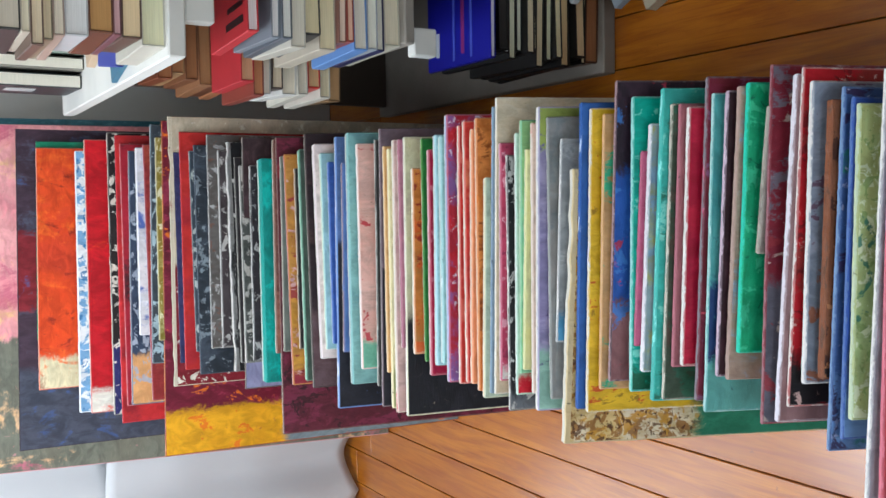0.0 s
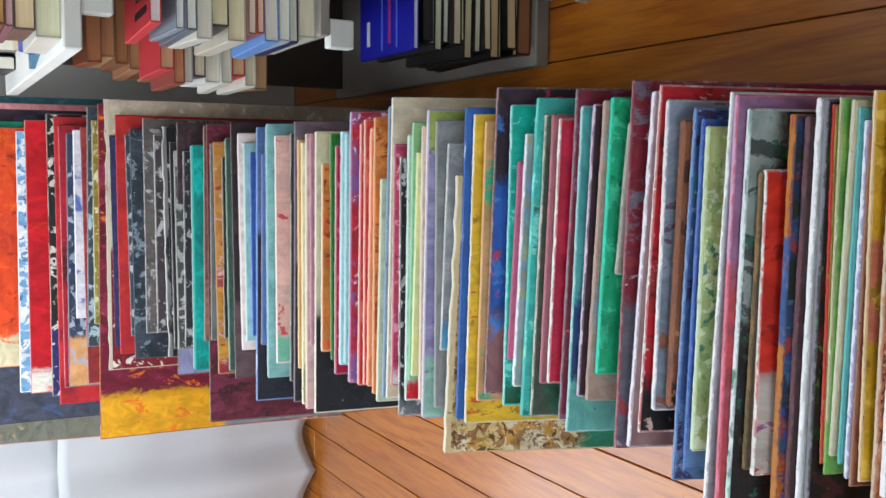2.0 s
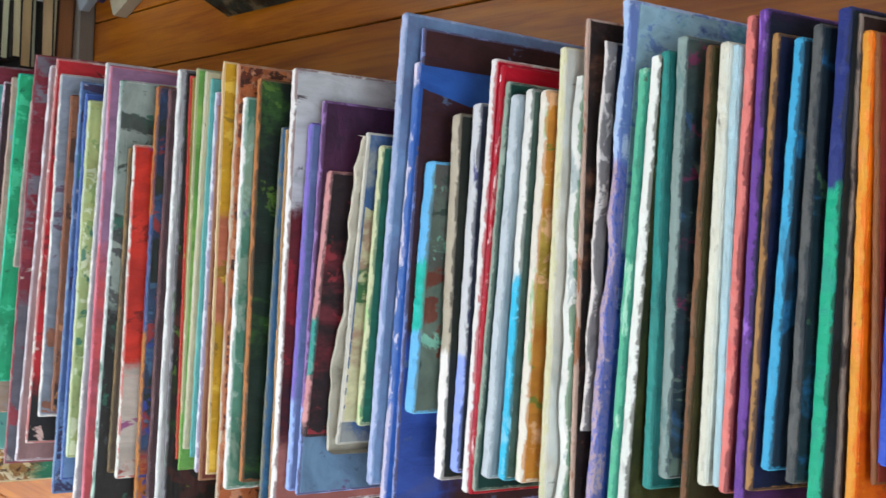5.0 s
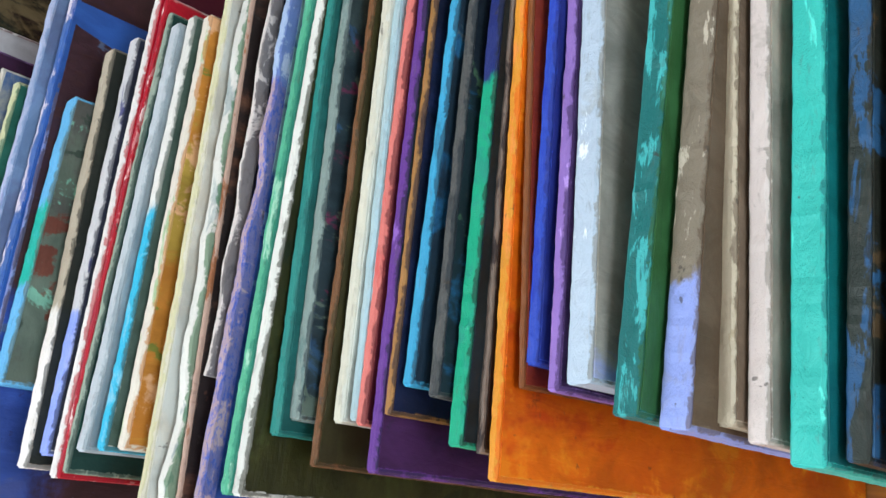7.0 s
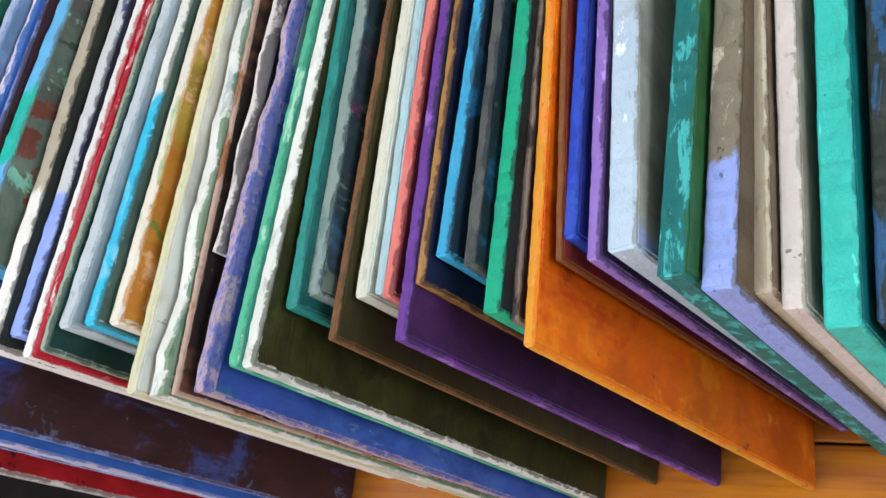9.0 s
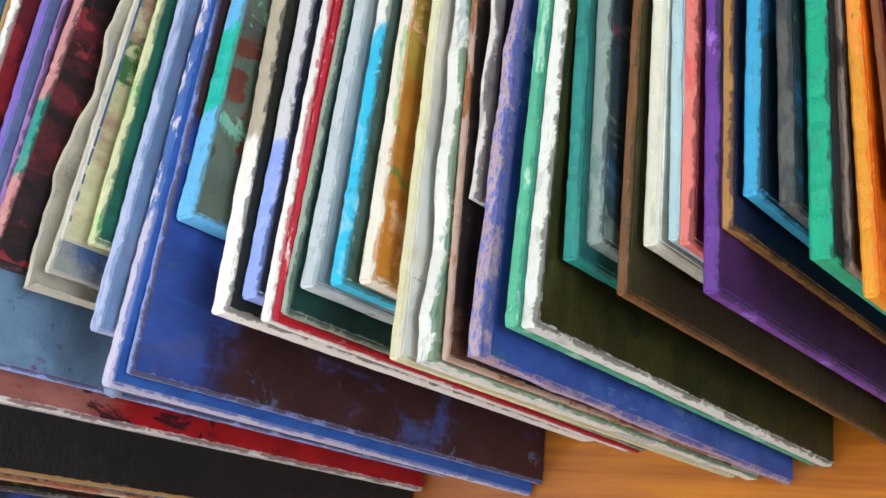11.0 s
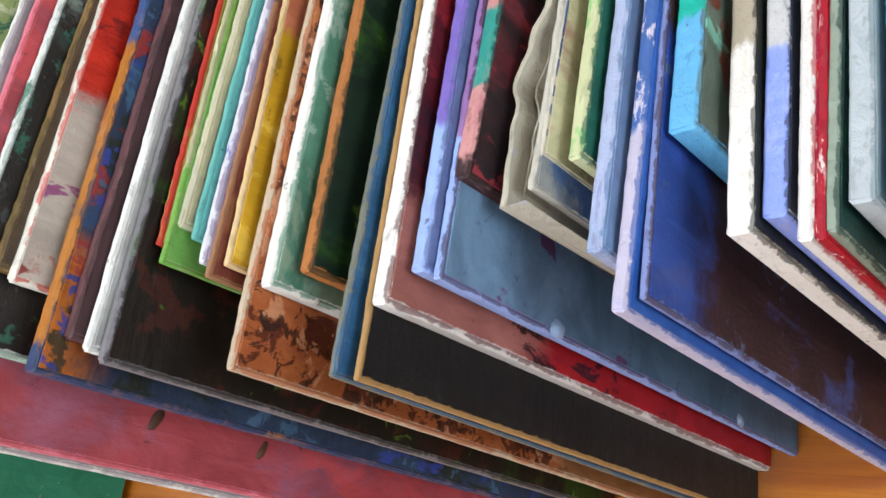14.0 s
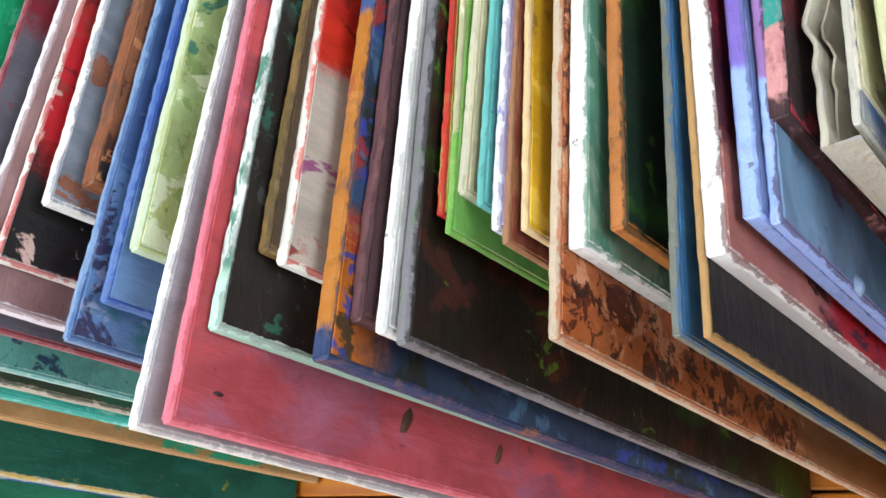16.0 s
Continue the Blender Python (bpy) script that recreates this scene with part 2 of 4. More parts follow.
def wood_floor():
    m, nt, b = nodes("varnished_floorboard", 0.4)
    info = nt.nodes.new("ShaderNodeObjectInfo")
    rnd = info.outputs["Random"]
    c = nt.nodes.new("ShaderNodeTexCoord")
    off = nt.nodes.new("ShaderNodeCombineXYZ")
    nt.links.new(math_node(nt, "MULTIPLY", rnd, 31.0), off.inputs[1])
    nt.links.new(math_node(nt, "MULTIPLY", rnd, 7.0), off.inputs[0])
    add = nt.nodes.new("ShaderNodeVectorMath")
    nt.links.new(c.outputs["Object"], add.inputs[0])
    nt.links.new(off.outputs[0], add.inputs[1])
    mp = nt.nodes.new("ShaderNodeMapping")
    mp.inputs["Scale"].default_value = (9, 0.7, 9)
    nt.links.new(add.outputs[0], mp.inputs[0])
    grain = noise_tex(nt, mp.outputs[0], 3.2, 6, 0.6, 1.4)
    mp2 = nt.nodes.new("ShaderNodeMapping")
    mp2.inputs["Scale"].default_value = (60, 1.6, 60)
    nt.links.new(add.outputs[0], mp2.inputs[0])
    fine = noise_tex(nt, mp2.outputs[0], 4, 3)
    blot = noise_tex(nt, add.outputs[0], 3.5, 3)
    t = mix(nt, step(nt, grain, 0.3, 0.75), FLOOR_A, FLOOR_B)
    t = mix(nt, math_node(nt, "MULTIPLY", step(nt, fine, 0.45, 0.75), 0.3), t, FLOOR_C)
    t = mix(nt, math_node(nt, "MULTIPLY", rnd, 0.35), t, FLOOR_B)
    spots = noise_tex(nt, add.outputs[0], 26, 4, 0.7)
    t = mix(nt, math_node(nt, "MULTIPLY", step(nt, spots, 0.68, 0.74), 0.5), t, (0.05, 0.022, 0.01, 1))
    nt.links.new(t, b.inputs["Base Color"])
    nt.links.new(math_node(nt, "ADD", math_node(nt, "MULTIPLY", blot, 0.3), 0.2), b.inputs["Roughness"])
    b.inputs["Coat Weight"].default_value, b.inputs["Coat Roughness"].default_value = 1.0, 0.22
    b.inputs["Coat IOR"].default_value = 1.6
    b.inputs["Specular IOR Level"].default_value = 0.2
    bump(nt, b, fine, 0.15, 0.0006)
    return m


FLOOR_A, FLOOR_B, FLOOR_C = rgb("b56c0e"), rgb("8c470a"), rgb("542006")
FLOOR = wood_floor()
WALL = plain("wall_paint", "c9c7c2", 0.9, 0.12, 2.5, 0.25)
CEIL = plain("ceiling_paint", "e4e2dc", 0.95, 0.08, 2)
SHELF = plain("shelf_paint", "cfcdc6", 0.55, 0.22, 7, 0.2)
DARK = plain("underfloor", "17100b", 0.9, 0.3)
CLOTH = plain("white_cotton", "d6d6d8", 0.9, 0.06, 6, 0.25)
tr = CLOTH.node_tree.nodes.new("ShaderNodeBsdfTranslucent")
tr.inputs[0].default_value = (0.85, 0.85, 0.85, 1)
thin = CLOTH.node_tree.nodes.new("ShaderNodeMixShader")
thin.inputs[0].default_value = 0.25
CLOTH.node_tree.links.new(CLOTH.node_tree.nodes["Principled BSDF"].outputs[0], thin.inputs[1])
CLOTH.node_tree.links.new(tr.outputs[0], thin.inputs[2])
CLOTH.node_tree.links.new(thin.outputs[0], CLOTH.node_tree.nodes["Material Output"].inputs[0])
MAGENTA = plain("magenta_cloth", "5a1028", 0.9, 0.3, 10, 0.4)
FRAME = plain("window_paint", "e6e4de", 0.5, 0.12, 6)


# ---------- mesh helpers ----------
def mesh_from(bm, name, mats=()):
    me = bpy.data.meshes.new(name)
    bmesh.ops.recalc_face_normals(bm, faces=bm.faces[:])
    bm.to_mesh(me)
    bm.free()
    for m in mats:
        me.materials.append(m)
    return me


def part(name, bm, material, parent, label="", m=None):
    ob = new(name, mesh_from(bm, name, [material]))
    ob.parent = parent
    if m is not None:
        ob.matrix_basis = m
    if label:
        ob["label"] = label
    return ob


def box(bm, x0, y0, z0, x1, y1, z1, bevel=0.0):
    r = bmesh.ops.create_cube(bm, size=1.0, matrix=Matrix.Translation(((x0 + x1) / 2, (y0 + y1) / 2, (z0 + z1) / 2)) @ Matrix.Diagonal((x1 - x0, y1 - y0, z1 - z0, 1)))
    if bevel:
        es = list({e for v in r["verts"] for e in v.link_edges})
        bmesh.ops.bevel(bm, geom=es, offset=bevel, segments=1, affect="EDGES")
    return bm


def box_bm(*a, bevel=0.0):
    return box(bmesh.new(), *a, bevel=bevel)


def curl(flare, x, w):
    """How far the top of a loose sheet bends back, growing towards its left end."""
    return flare * (max(0.0, 1 - 1.05 * x / w) ** 0.9 + 0.55 * noise.noise((x * 19, 5.0, 2.0)) + 0.2 * noise.noise((x * 60, 1.0, 2.0)))


def worn_slab(w, h0, h1, t, wear, seed, ragged=0.0, wavy=0.0, flare=0.0):
    """A panel of width w along x and thickness t towards -y, h0 tall at its left and h1 at its right, chamfered, its rim uneven."""
    bm = bmesh.new()
    c = min(0.0016, t * 0.22)
    n = max(8, int(w / 0.0045))
    ring = []
    for i in range(n + 1):
        u = i / n
        x = w * u
        h = h0 + (h1 - h0) * u
        k = seed * 3.7
        wob = wear * (0.7 * noise.noise((x * 45 + k, 0.3, k)) + 0.8 * noise.noise((x * 210, k, 4)))
        wob -= ragged * abs(noise.noise((x * 13 + k, 7.1, 2)))
        dy = wear * (0.3 * noise.noise((x * 50, 9.0, k)) + 0.8 * noise.noise((x * 230, 2.0, k)))
        dy += wavy * noise.noise((x * 11 + k, 3.0, k))
        top = h + wob
        bot = 0.0
        col = [(x, -t + dy, bot + c), (x, -t + dy, top - c), (x, -t + c + dy, top), (x, -c + dy * 0.5, top), (x, dy * 0.5, top - c), (x, dy * 0.5, bot + c), (x, -c, bot), (x, -t + c, bot)]
        if flare:
            # a loose sheet curling backwards towards its left end
            out = curl(flare, x, w)
            col = [(p[0], p[1] + (out if 1 <= q <= 4 else 0), p[2]) for q, p in enumerate(col)]
        ring.append([bm.verts.new(p) for p in col])
    for a, b in zip(ring, ring[1:]):
        for j in range(8):
            bm.faces.new((a[j], a[(j + 1) % 8], b[(j + 1) % 8], b[j]))
    # side rims, cut down their length so that they can be uneven
    for end, x, sgn in ((ring[0], 0.0, -1), (ring[-1], w, 1)):
        m = 60
        hh = h0 if sgn < 0 else h1
        inner = []
        for i in range(m + 1):
            z = c + (hh - 2 * c) * i / m
            d = wear * 1.3 * noise.noise((z * 200, seed * 5.1, sgn)) - (ragged * abs(noise.noise((z * 12, seed, sgn))) if sgn < 0 else 0) * -1
            inner.append((x + sgn * (c - abs(d) * 0.6), z, d))
        rows = [[bm.verts.new((xx, -t + c, z)), bm.verts.new((xx, -c, z))] for xx, z, d in inner]
        for p, q in zip(rows, rows[1:]):
            bm.faces.new((p[0], p[1], q[1], q[0]))
        bm.faces.new([end[0]] + [r[0] for r in rows] + [end[1]])
        bm.faces.new([end[5]] + [r[1] for r in rows] + [end[4]])
        bm.faces.new((end[1], rows[-1][0], rows[-1][1], end[4], end[3], end[2]))
        bm.faces.new((end[0], rows[0][0], rows[0][1], end[5], end[6], end[7]))
    return bm


def face_slab(w, h0, h1, t, lift=0.0009, flare=0.0):
    """The paint layer on a panel's front, with a dense enough net to be slightly uneven."""
    bm = bmesh.new()
    e = 0.0015
    nx, nz = (40, 8) if flare else (8, 8)
    v = [[bm.verts.new((e + (w - 2 * e) * i / nx, -t - lift - 0.0004 * noise.noise((i * 1.3, k * 1.7, w * 99)) + (curl(flare, w * i / nx, w) * k / nz if flare else 0), e + (h0 + (h1 - h0) * i / nx - 2 * e - 0.001) * k / nz)) for k in range(nz + 1)] for i in range(nx + 1)]
    for i in range(nx):
        for k in range(nz):
            bm.faces.new((v[i][k], v[i + 1][k], v[i + 1][k + 1], v[i][k + 1]))
    rim = [v[i][0] for i in range(nx + 1)] + [v[nx][k] for k in range(1, nz + 1)] + [v[i][nz] for i in range(nx - 1, -1, -1)] + [v[0][k] for k in range(nz - 1, 0, -1)]
    back = [bm.verts.new((p.co.x, p.co.y + lift + 0.0004, p.co.z)) for p in rim]
    for i in range(len(rim)):
        j = (i + 1) % len(rim)
        bm.faces.new((rim[i], rim[j], back[j], back[i]))
    return bm


COUNT = [0]


def painting(x0, x1, y, z0, z1, t, turn, lean, edge, face, words, ragged=0.0, wavy=0.0, flare=0.0):
    """A picture standing on the floor and leaning back. y: its left top corner's; z0, z1: heights of the left and right top corners.
    edge: 'base ~fleck:amount:grain <left-end colour@share =band colour@from-to'; face: 'colour,colour <left colour@share =band colour@from-to vlower colour@height share *dab colour:amount:grain'."""
    COUNT[0] += 1
    k = COUNT[0]
    cl = math.cos(radians(lean))
    w = (x1 - x0) / math.cos(radians(turn))
    h0, h1 = z0 / cl, z1 / cl
    name = "stretched_canvas" if t > 0.0105 else "painted_board"
    thing = new(name)
    spin = pose(0, 0, 0, -lean, 0, turn)
    foot = Vector((x0, y, z0)) - spin @ Vector((0, 0, h0))
    thing.matrix_world = Matrix.Translation((foot.x, foot.y, 0.0004)) @ spin
    e, f = edge.split(), face.split()
    fleck = next(((c[1:].split(":")) for c in e if c[0] == "~"), ("", 0))
    etail = next(((c[1:].split("@")) for c in e if c[0] == "<"), ("", 0))
    ftail = next(((c[1:].split("@")) for c in f if c[0] == "<"), ("", 0))
    band, fband = (next(((c[1:7], float(c[8:].split("-")[0]), float(c[8:].split("-")[1])) for c in q if c[0] == "="), None) for q in (e, f))
    flow = next(((c[1:].split("@")) for c in f if c[0] == "v"), ("", 0))
    wear = 0.0008 if t < 0.0105 else 0.0009
    part("canvas_wrap" if t > 0.0105 else "board", worn_slab(w, h0, h1, t, wear, k, ragged, wavy, flare), edge_paint(e[0], fleck[0], float(fleck[1]), etail[0], float(etail[1]), w, float(fleck[2]) if len(fleck) > 2 else 30, band, f[0].split(",")[0], t, 0.2 * t if y > 1.15 else 0.0008, 0.33 * t if y > 1.15 else 0.0), thing)
    part("painted_face", face_slab(w, h0 - ragged, h1 - ragged, t, flare=flare), face_paint(f[0].split(","), ftail[0], float(ftail[1]), w, 5.0 + (k * 7 % 5), flow[0], float(flow[1]) * h0, "" if 0 < float(etail[1]) < 0.05 else e[0], h0, h1, fband, [c[1:].split(":") for c in f if c[0] == "*"], sum(c[0] == "*" for c in f[:next((q for q, c in enumerate(f) if c[0] == "v"), 0)])), thing)
    kind = "stretched canvas" if t > 0.0105 else "board"
    tagged(thing, f"{kind} with {words[0]} edge and {words[1]} face", "painting", "row of stacked paintings")
    return thing


def paint_lump(parent, name, x, y, z, rx, rz, thick, color, turn, seed, label):
    """A small raised scrap of paint on a panel: a ragged low dome lying in the panel's plane, its point down."""
    bm = bmesh.new()
    n, rings = 14, 3
    tip = bm.verts.new((0, -thick, 0))
    last = None
    for r in range(1, rings + 1):
        q = r / rings
        ring = []
        for i in range(n):
            a = 2 * math.pi * i / n
            k = q * (1 + 0.28 * noise.noise((math.cos(a) * 1.7, math.sin(a) * 1.7, seed)))
            ring.append(bm.verts.new((rx * k * math.cos(a), -thick * (1 - q * q), rz * k * math.sin(a))))
        for i in range(n):
            if last is None:
                bm.faces.new((tip, ring[i], ring[(i + 1) % n]))
            else:
                bm.faces.new((last[i], ring[i], ring[(i + 1) % n], last[(i + 1) % n]))
        last = ring
    for f in bm.faces:
        f.smooth = True
    part(name, bm, plain("paint_scrap", color, 0.5, 0.4, 60, 0.5), parent, label, pose(x, y, z, 0, turn, 0))


# ---------- structure ----------
X0, X1, Y0, Y1, H = -2.0, 0.78, -1.9, 3.3, 2.5


def wall(name, bm, label):
    ob = new(name, mesh_from(bm, name, [WALL]))
    return tagged(ob, label, "wall", kind="structure")


def wall_with_hole(axis, at, thick, a0, a1, b0, b1):
    """A wall across 'axis' at 'at', with one opening from a0 to a1 along it and b0 to b1 up."""
    bm = bmesh.new()
    lo, hi = (Y0, Y1) if axis == "x" else (X0, X1)
    for p0, p1, q0, q1 in ((lo, a0, 0, H), (a1, hi, 0, H), (a0, a1, 0, b0), (a0, a1, b1, H)):
        if axis == "x":
            box(bm, min(at, at + thick), p0, q0, max(at, at + thick), p1, q1)
        else:
            box(bm, p0, min(at, at + thick), q0, p1, max(at, at + thick), q1)
    return bm


wall("wall_west", wall_with_hole("x", X0, -0.14, 0.0, 2.0, 1.1, 2.3), "pale grey plastered wall with a wide window")
wall("wall_north", wall_with_hole("y", Y1, 0.14, -1.92, -0.72, 0.86, 2.36), "pale grey plastered wall behind the pictures")
wall("wall_east", box_bm(X1, Y0, 0, X1 + 0.14, Y1, H), "pale grey plastered wall beside the shelves")
wall("wall_south", wall_with_hole("y", Y0, -0.14, -1.4, 0.2, 0.95, 2.15), "pale grey plastered wall with an added window")
SKY = (-1.58, 1.06, -0.32, 2.94)


def ceiling_slab():
    a0, c0, a1, c1 = SKY
    bm = bmesh.new()
    for q in ((X0 - 0.14, Y0 - 0.14, X1 + 0.14, c0), (X0 - 0.14, c1, X1 + 0.14, Y1 + 0.14), (X0 - 0.14, c0, a0, c1), (a1, c0, X1 + 0.14, c1)):
        box(bm, q[0], q[1], H, q[2], q[3], H + 0.12)
    return bm


ceiling = new("ceiling", mesh_from(ceiling_slab(), "ceiling", [CEIL]))
tagged(ceiling, "white plastered ceiling with a skylight opening", "ceiling", kind="structure")


def window(name, m, w, h, label):
    win = new(name)
    win.matrix_world = m
    tagged(win, label, "window", kind="structure")
    fr = bmesh.new()
    for a in ((0, 0, 0, w, 0.06, 0.05), (0, 0, h - 0.05, w, 0.06, h), (0, 0, 0.05, 0.05, 0.06, h - 0.05), (w - 0.05, 0, 0.05, w, 0.06, h - 0.05), (w / 2 - 0.025, 0.005, 0.05, w / 2 + 0.025, 0.055, h - 0.05)):
        box(fr, *a)
    part("window_frame", fr, FRAME, win)
    part("window_sill", box_bm(-0.03, -0.06, -0.03, w + 0.03, 0.1, -0.002, bevel=0.004), FRAME, win)


window("window_1", pose(-1.92, Y1 + 0.08, 0.86), 1.2, 1.5, "white painted window above the white cloth")
window("window_2", pose(X0 - 0.1, 0.0, 1.1, 0, 0, 90), 2.0, 1.2, "wide white painted side window")

# never in view: added around the fill light that brightens the picture fronts
window("window_3", pose(0.2, Y0 - 0.06, 0.95, 0, 0, 180), 1.6, 1.2, "unseen white painted window added for the rear fill light")

# floor: boards along y, on a dark base
floor = new("floor", mesh_from(box_bm(X0, Y0, -0.08, X1, Y1, -0.022), "floor", [DARK]))
tagged(floor, "varnished orange-brown wooden floorboards with dark gaps", "floor", kind="structure")
PITCH, FIRST = 0.123, -0.7308
i0, i1 = math.ceil((X0 - FIRST) / PITCH) - 1, math.floor((X1 - FIRST) / PITCH)
for i in range(i0, i1 + 1):
    a, b = max(X0, FIRST + i * PITCH + 0.0013), min(X1, FIRST + (i + 1) * PITCH - 0.0013)
    if b - a < 0.01:
        continue
    cut = [Y0, -1.25 + 0.2 * (i * 5 % 4), 2.75 + 0.12 * (i * 3 % 4), Y1]
    for c0, c1 in zip(cut, cut[1:]):
        p = part("floorboard", box_bm(0, 0, -0.022, b - a, c1 - c0 - 0.0015, 0, bevel=0.0016), FLOOR, floor, m=pose(a, c0, -0.0004 * (i * 7 % 3)))


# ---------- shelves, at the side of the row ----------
# lower boards: the shelf paint, mottled, with the shade under the boards above coloured in
SHELF_SHADED = plain("shaded_shelf_paint", "8a8278", 0.7, 0.4, 6, 0.3)
# uprights: dark brown that puts the shade inside the shelves into their colour
CAVITY_SHADE = plain("shelf_cavity_shade", "4a3d33", 0.7, 0.3, 6, 0.2)


def shelf_unit():
    unit = new("shelf_unit")
    unit.matrix_world = pose(0.209, 1.656, 0)
    tagged(unit, "grey-white painted open shelves loaded with piles of books", "shelf")
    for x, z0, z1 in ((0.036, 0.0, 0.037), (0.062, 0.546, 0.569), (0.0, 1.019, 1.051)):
        part("shelf_board", box_bm(x, 0, z0, 0.55, 1.15, z1, bevel=0.003), SHELF if z0 > 1 else SHELF_SHADED, unit)
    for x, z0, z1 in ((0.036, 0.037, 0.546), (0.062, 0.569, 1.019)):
        part("upright", box_bm(0.52, 0.02, z0, 0.547, 1.13, z1), CAVITY_SHADE, unit)
        part("upright", box_bm(x + 0.03, 1.10, z0, 0.52, 1.13, z1), CAVITY_SHADE, unit)
        part("bracket", box_bm(x + 0.004, 0.004, z1 - 0.055, x + 0.062, 0.034, z1 - 0.0005, bevel=0.003), SHELF, unit, "white painted support block")


shelf_unit()
PAGES = {}


def pages(h):
    if h not in PAGES:
        PAGES[h] = page_edges("page_edges", "".join("%02x" % min(232, int(int(h[k:k + 2], 16) * 1.14)) for k in (0, 2, 4)))
    return PAGES[h]


COVERS = {}


def cover(h):
    if h not in COVERS:
        COVERS[h] = plain("book_cover", "".join("%02x" % int(int(h[k:k + 2], 16) * 0.86) for k in (0, 2, 4)), 0.45, 0.2, 20, 0.1)
    return COVERS[h]


def book(x, y, z, w, d, t, cov, pap, turn, label, stripe=None, group="piled books"):
    """A closed book lying flat: w along x, d along y, spine towards -x."""
    b = new("book")
    b.matrix_world = pose(x + w / 2, y + d / 2, z, 0, 0, turn)
    x0, y0 = -w / 2, -d / 2
    c = min(0.0025, t * 0.12)
    bm = bmesh.new()
    box(bm, x0, y0, 0, x0 + w, y0 + d, c)
    box(bm, x0, y0, t - c, x0 + w, y0 + d, t)
    box(bm, x0 - 0.002, y0, 0, x0 + c, y0 + d, t, bevel=c * 0.8)
    part("cover", bm, cover(cov), b)
    bm = bmesh.new()
    n = 5
    v = []
    for i in range(n + 1):
        u = i / n
        dent = 0.003 + 0.003 * math.sin(math.pi * u)
        zz = c + (t - 2 * c) * u
        v.append([bm.verts.new(p) for p in ((x0 + c, y0 + 0.003 + 0.0008 * noise.noise((u * 9, t * 999, 1)), zz), (x0 + w - dent, y0 + 0.003 + 0.0008 * noise.noise((u * 9, 3, t * 999)), zz), (x0 + w - dent, y0 + d - 0.003, zz), (x0 + c, y0 + d - 0.003, zz))])
    for p, q in zip(v, v[1:]):
        for j in range(4):
            bm.faces.new((p[j], p[(j + 1) % 4], q[(j + 1) % 4], q[j]))
    bm.faces.new(v[0])
    bm.faces.new(v[-1])
    part("page_block", bm, pages(pap), b)
    if stripe:
        for u0, u1, s0, s1, col in stripe:
            part("printed_bar", box_bm(x0 + w * u0, y0 + d * s0, t + 0.0001, x0 + w * u1, y0 + d * s1, t + 0.0006), cover(col), b)
    return tagged(b, label, "book", group)


def pile(x, y, z, w, d, rows, seed, lean=0.0):
    rnd = random.Random(seed)
    for t, cov, pap, words in rows:
        ww, dd = w * rnd.uniform(0.88, 1.06), d * rnd.uniform(0.9, 1.05)
        book(x + rnd.uniform(-0.012, 0.02), y + rnd.uniform(-0.004, 0.02), z, ww, dd, t, cov, pap, rnd.uniform(-3, 3), f"{words} book lying flat in a pile")
        z += t + 0.0004
    return z


# top shelf, nearest pile
pile(0.228, 1.665, 1.051, 0.18, 0.22, (
    (0.042, "d8d2c2", "d6caa8", "cream paperback"), (0.034, "5a4030", "cdb690", "brown-covered"), (0.013, "7a4a50", "c09a9a", "thin mauve"),
    (0.040, "6a3c20", "a8804e", "brown hardback"), (0.038, "c8c8c8", "c6c6c4", "grey-white"), (0.018, "b8a090", "cfc2b0", "pale paperback"),
    (0.016, "9a8a70", "c8b898", "tan paperback"), (0.020, "6a5040", "c4b498", "tan hardback"), (0.014, "c8bca8", "d0c4ac", "pale paperback"), (0.035, "2a2622", "b8b0a0", "dark hardback")), 3)
book(0.235, 1.90, 1.051, 0.13, 0.20, 0.012, "3a7a94", "d8d8d4", 12, "thin teal booklet lying on the shelf")
book(0.245, 1.95, 1.0635, 0.13, 0.19, 0.014, "2a3ea8", "c8c8d4", -8, "thin blue booklet on top of a teal one")
book(0.30, 2.16, 1.051, 0.14, 0.18, 0.02, "d8b898", "d8c8b0", 14, "peach-coloured booklet lying on the shelf")


def standing(name, x, y, w, d, hgt, cov, label, cat, tab=False):
    """A box or book standing upright on the top shelf, its narrow side towards the room."""
    f = new(name)
    f.matrix_world = pose(x, y, 1.0515, 0, 0, -2)
    part("shell", box_bm(0, 0, 0, w, d, hgt, bevel=0.002), cover(cov), f)
    part("page_edge", box_bm(0.003, -0.0015, 0.004, w - 0.003, 0.01, hgt + 0.0012), pages("c8c2b4"), f)
    if tab:
        part("paper_label", box_bm(-0.0012, d * 0.25, 0.10, -0.0002, d * 0.6, 0.17), cover("d0d2ce"), f, "blank white paper label")
    tagged(f, label, cat)


standing("file_box", 0.25, 2.50, 0.034, 0.24, 0.40, "2c3236", "dark grey box file standing on the shelf", "box", True)
standing("book", 0.292, 2.46, 0.03, 0.22, 0.28, "8a8478", "grey hardback book standing on the shelf", "book")
standing("book", 0.33, 2.44, 0.022, 0.22, 0.34, "98a89a", "pale green book standing on the shelf", "book")

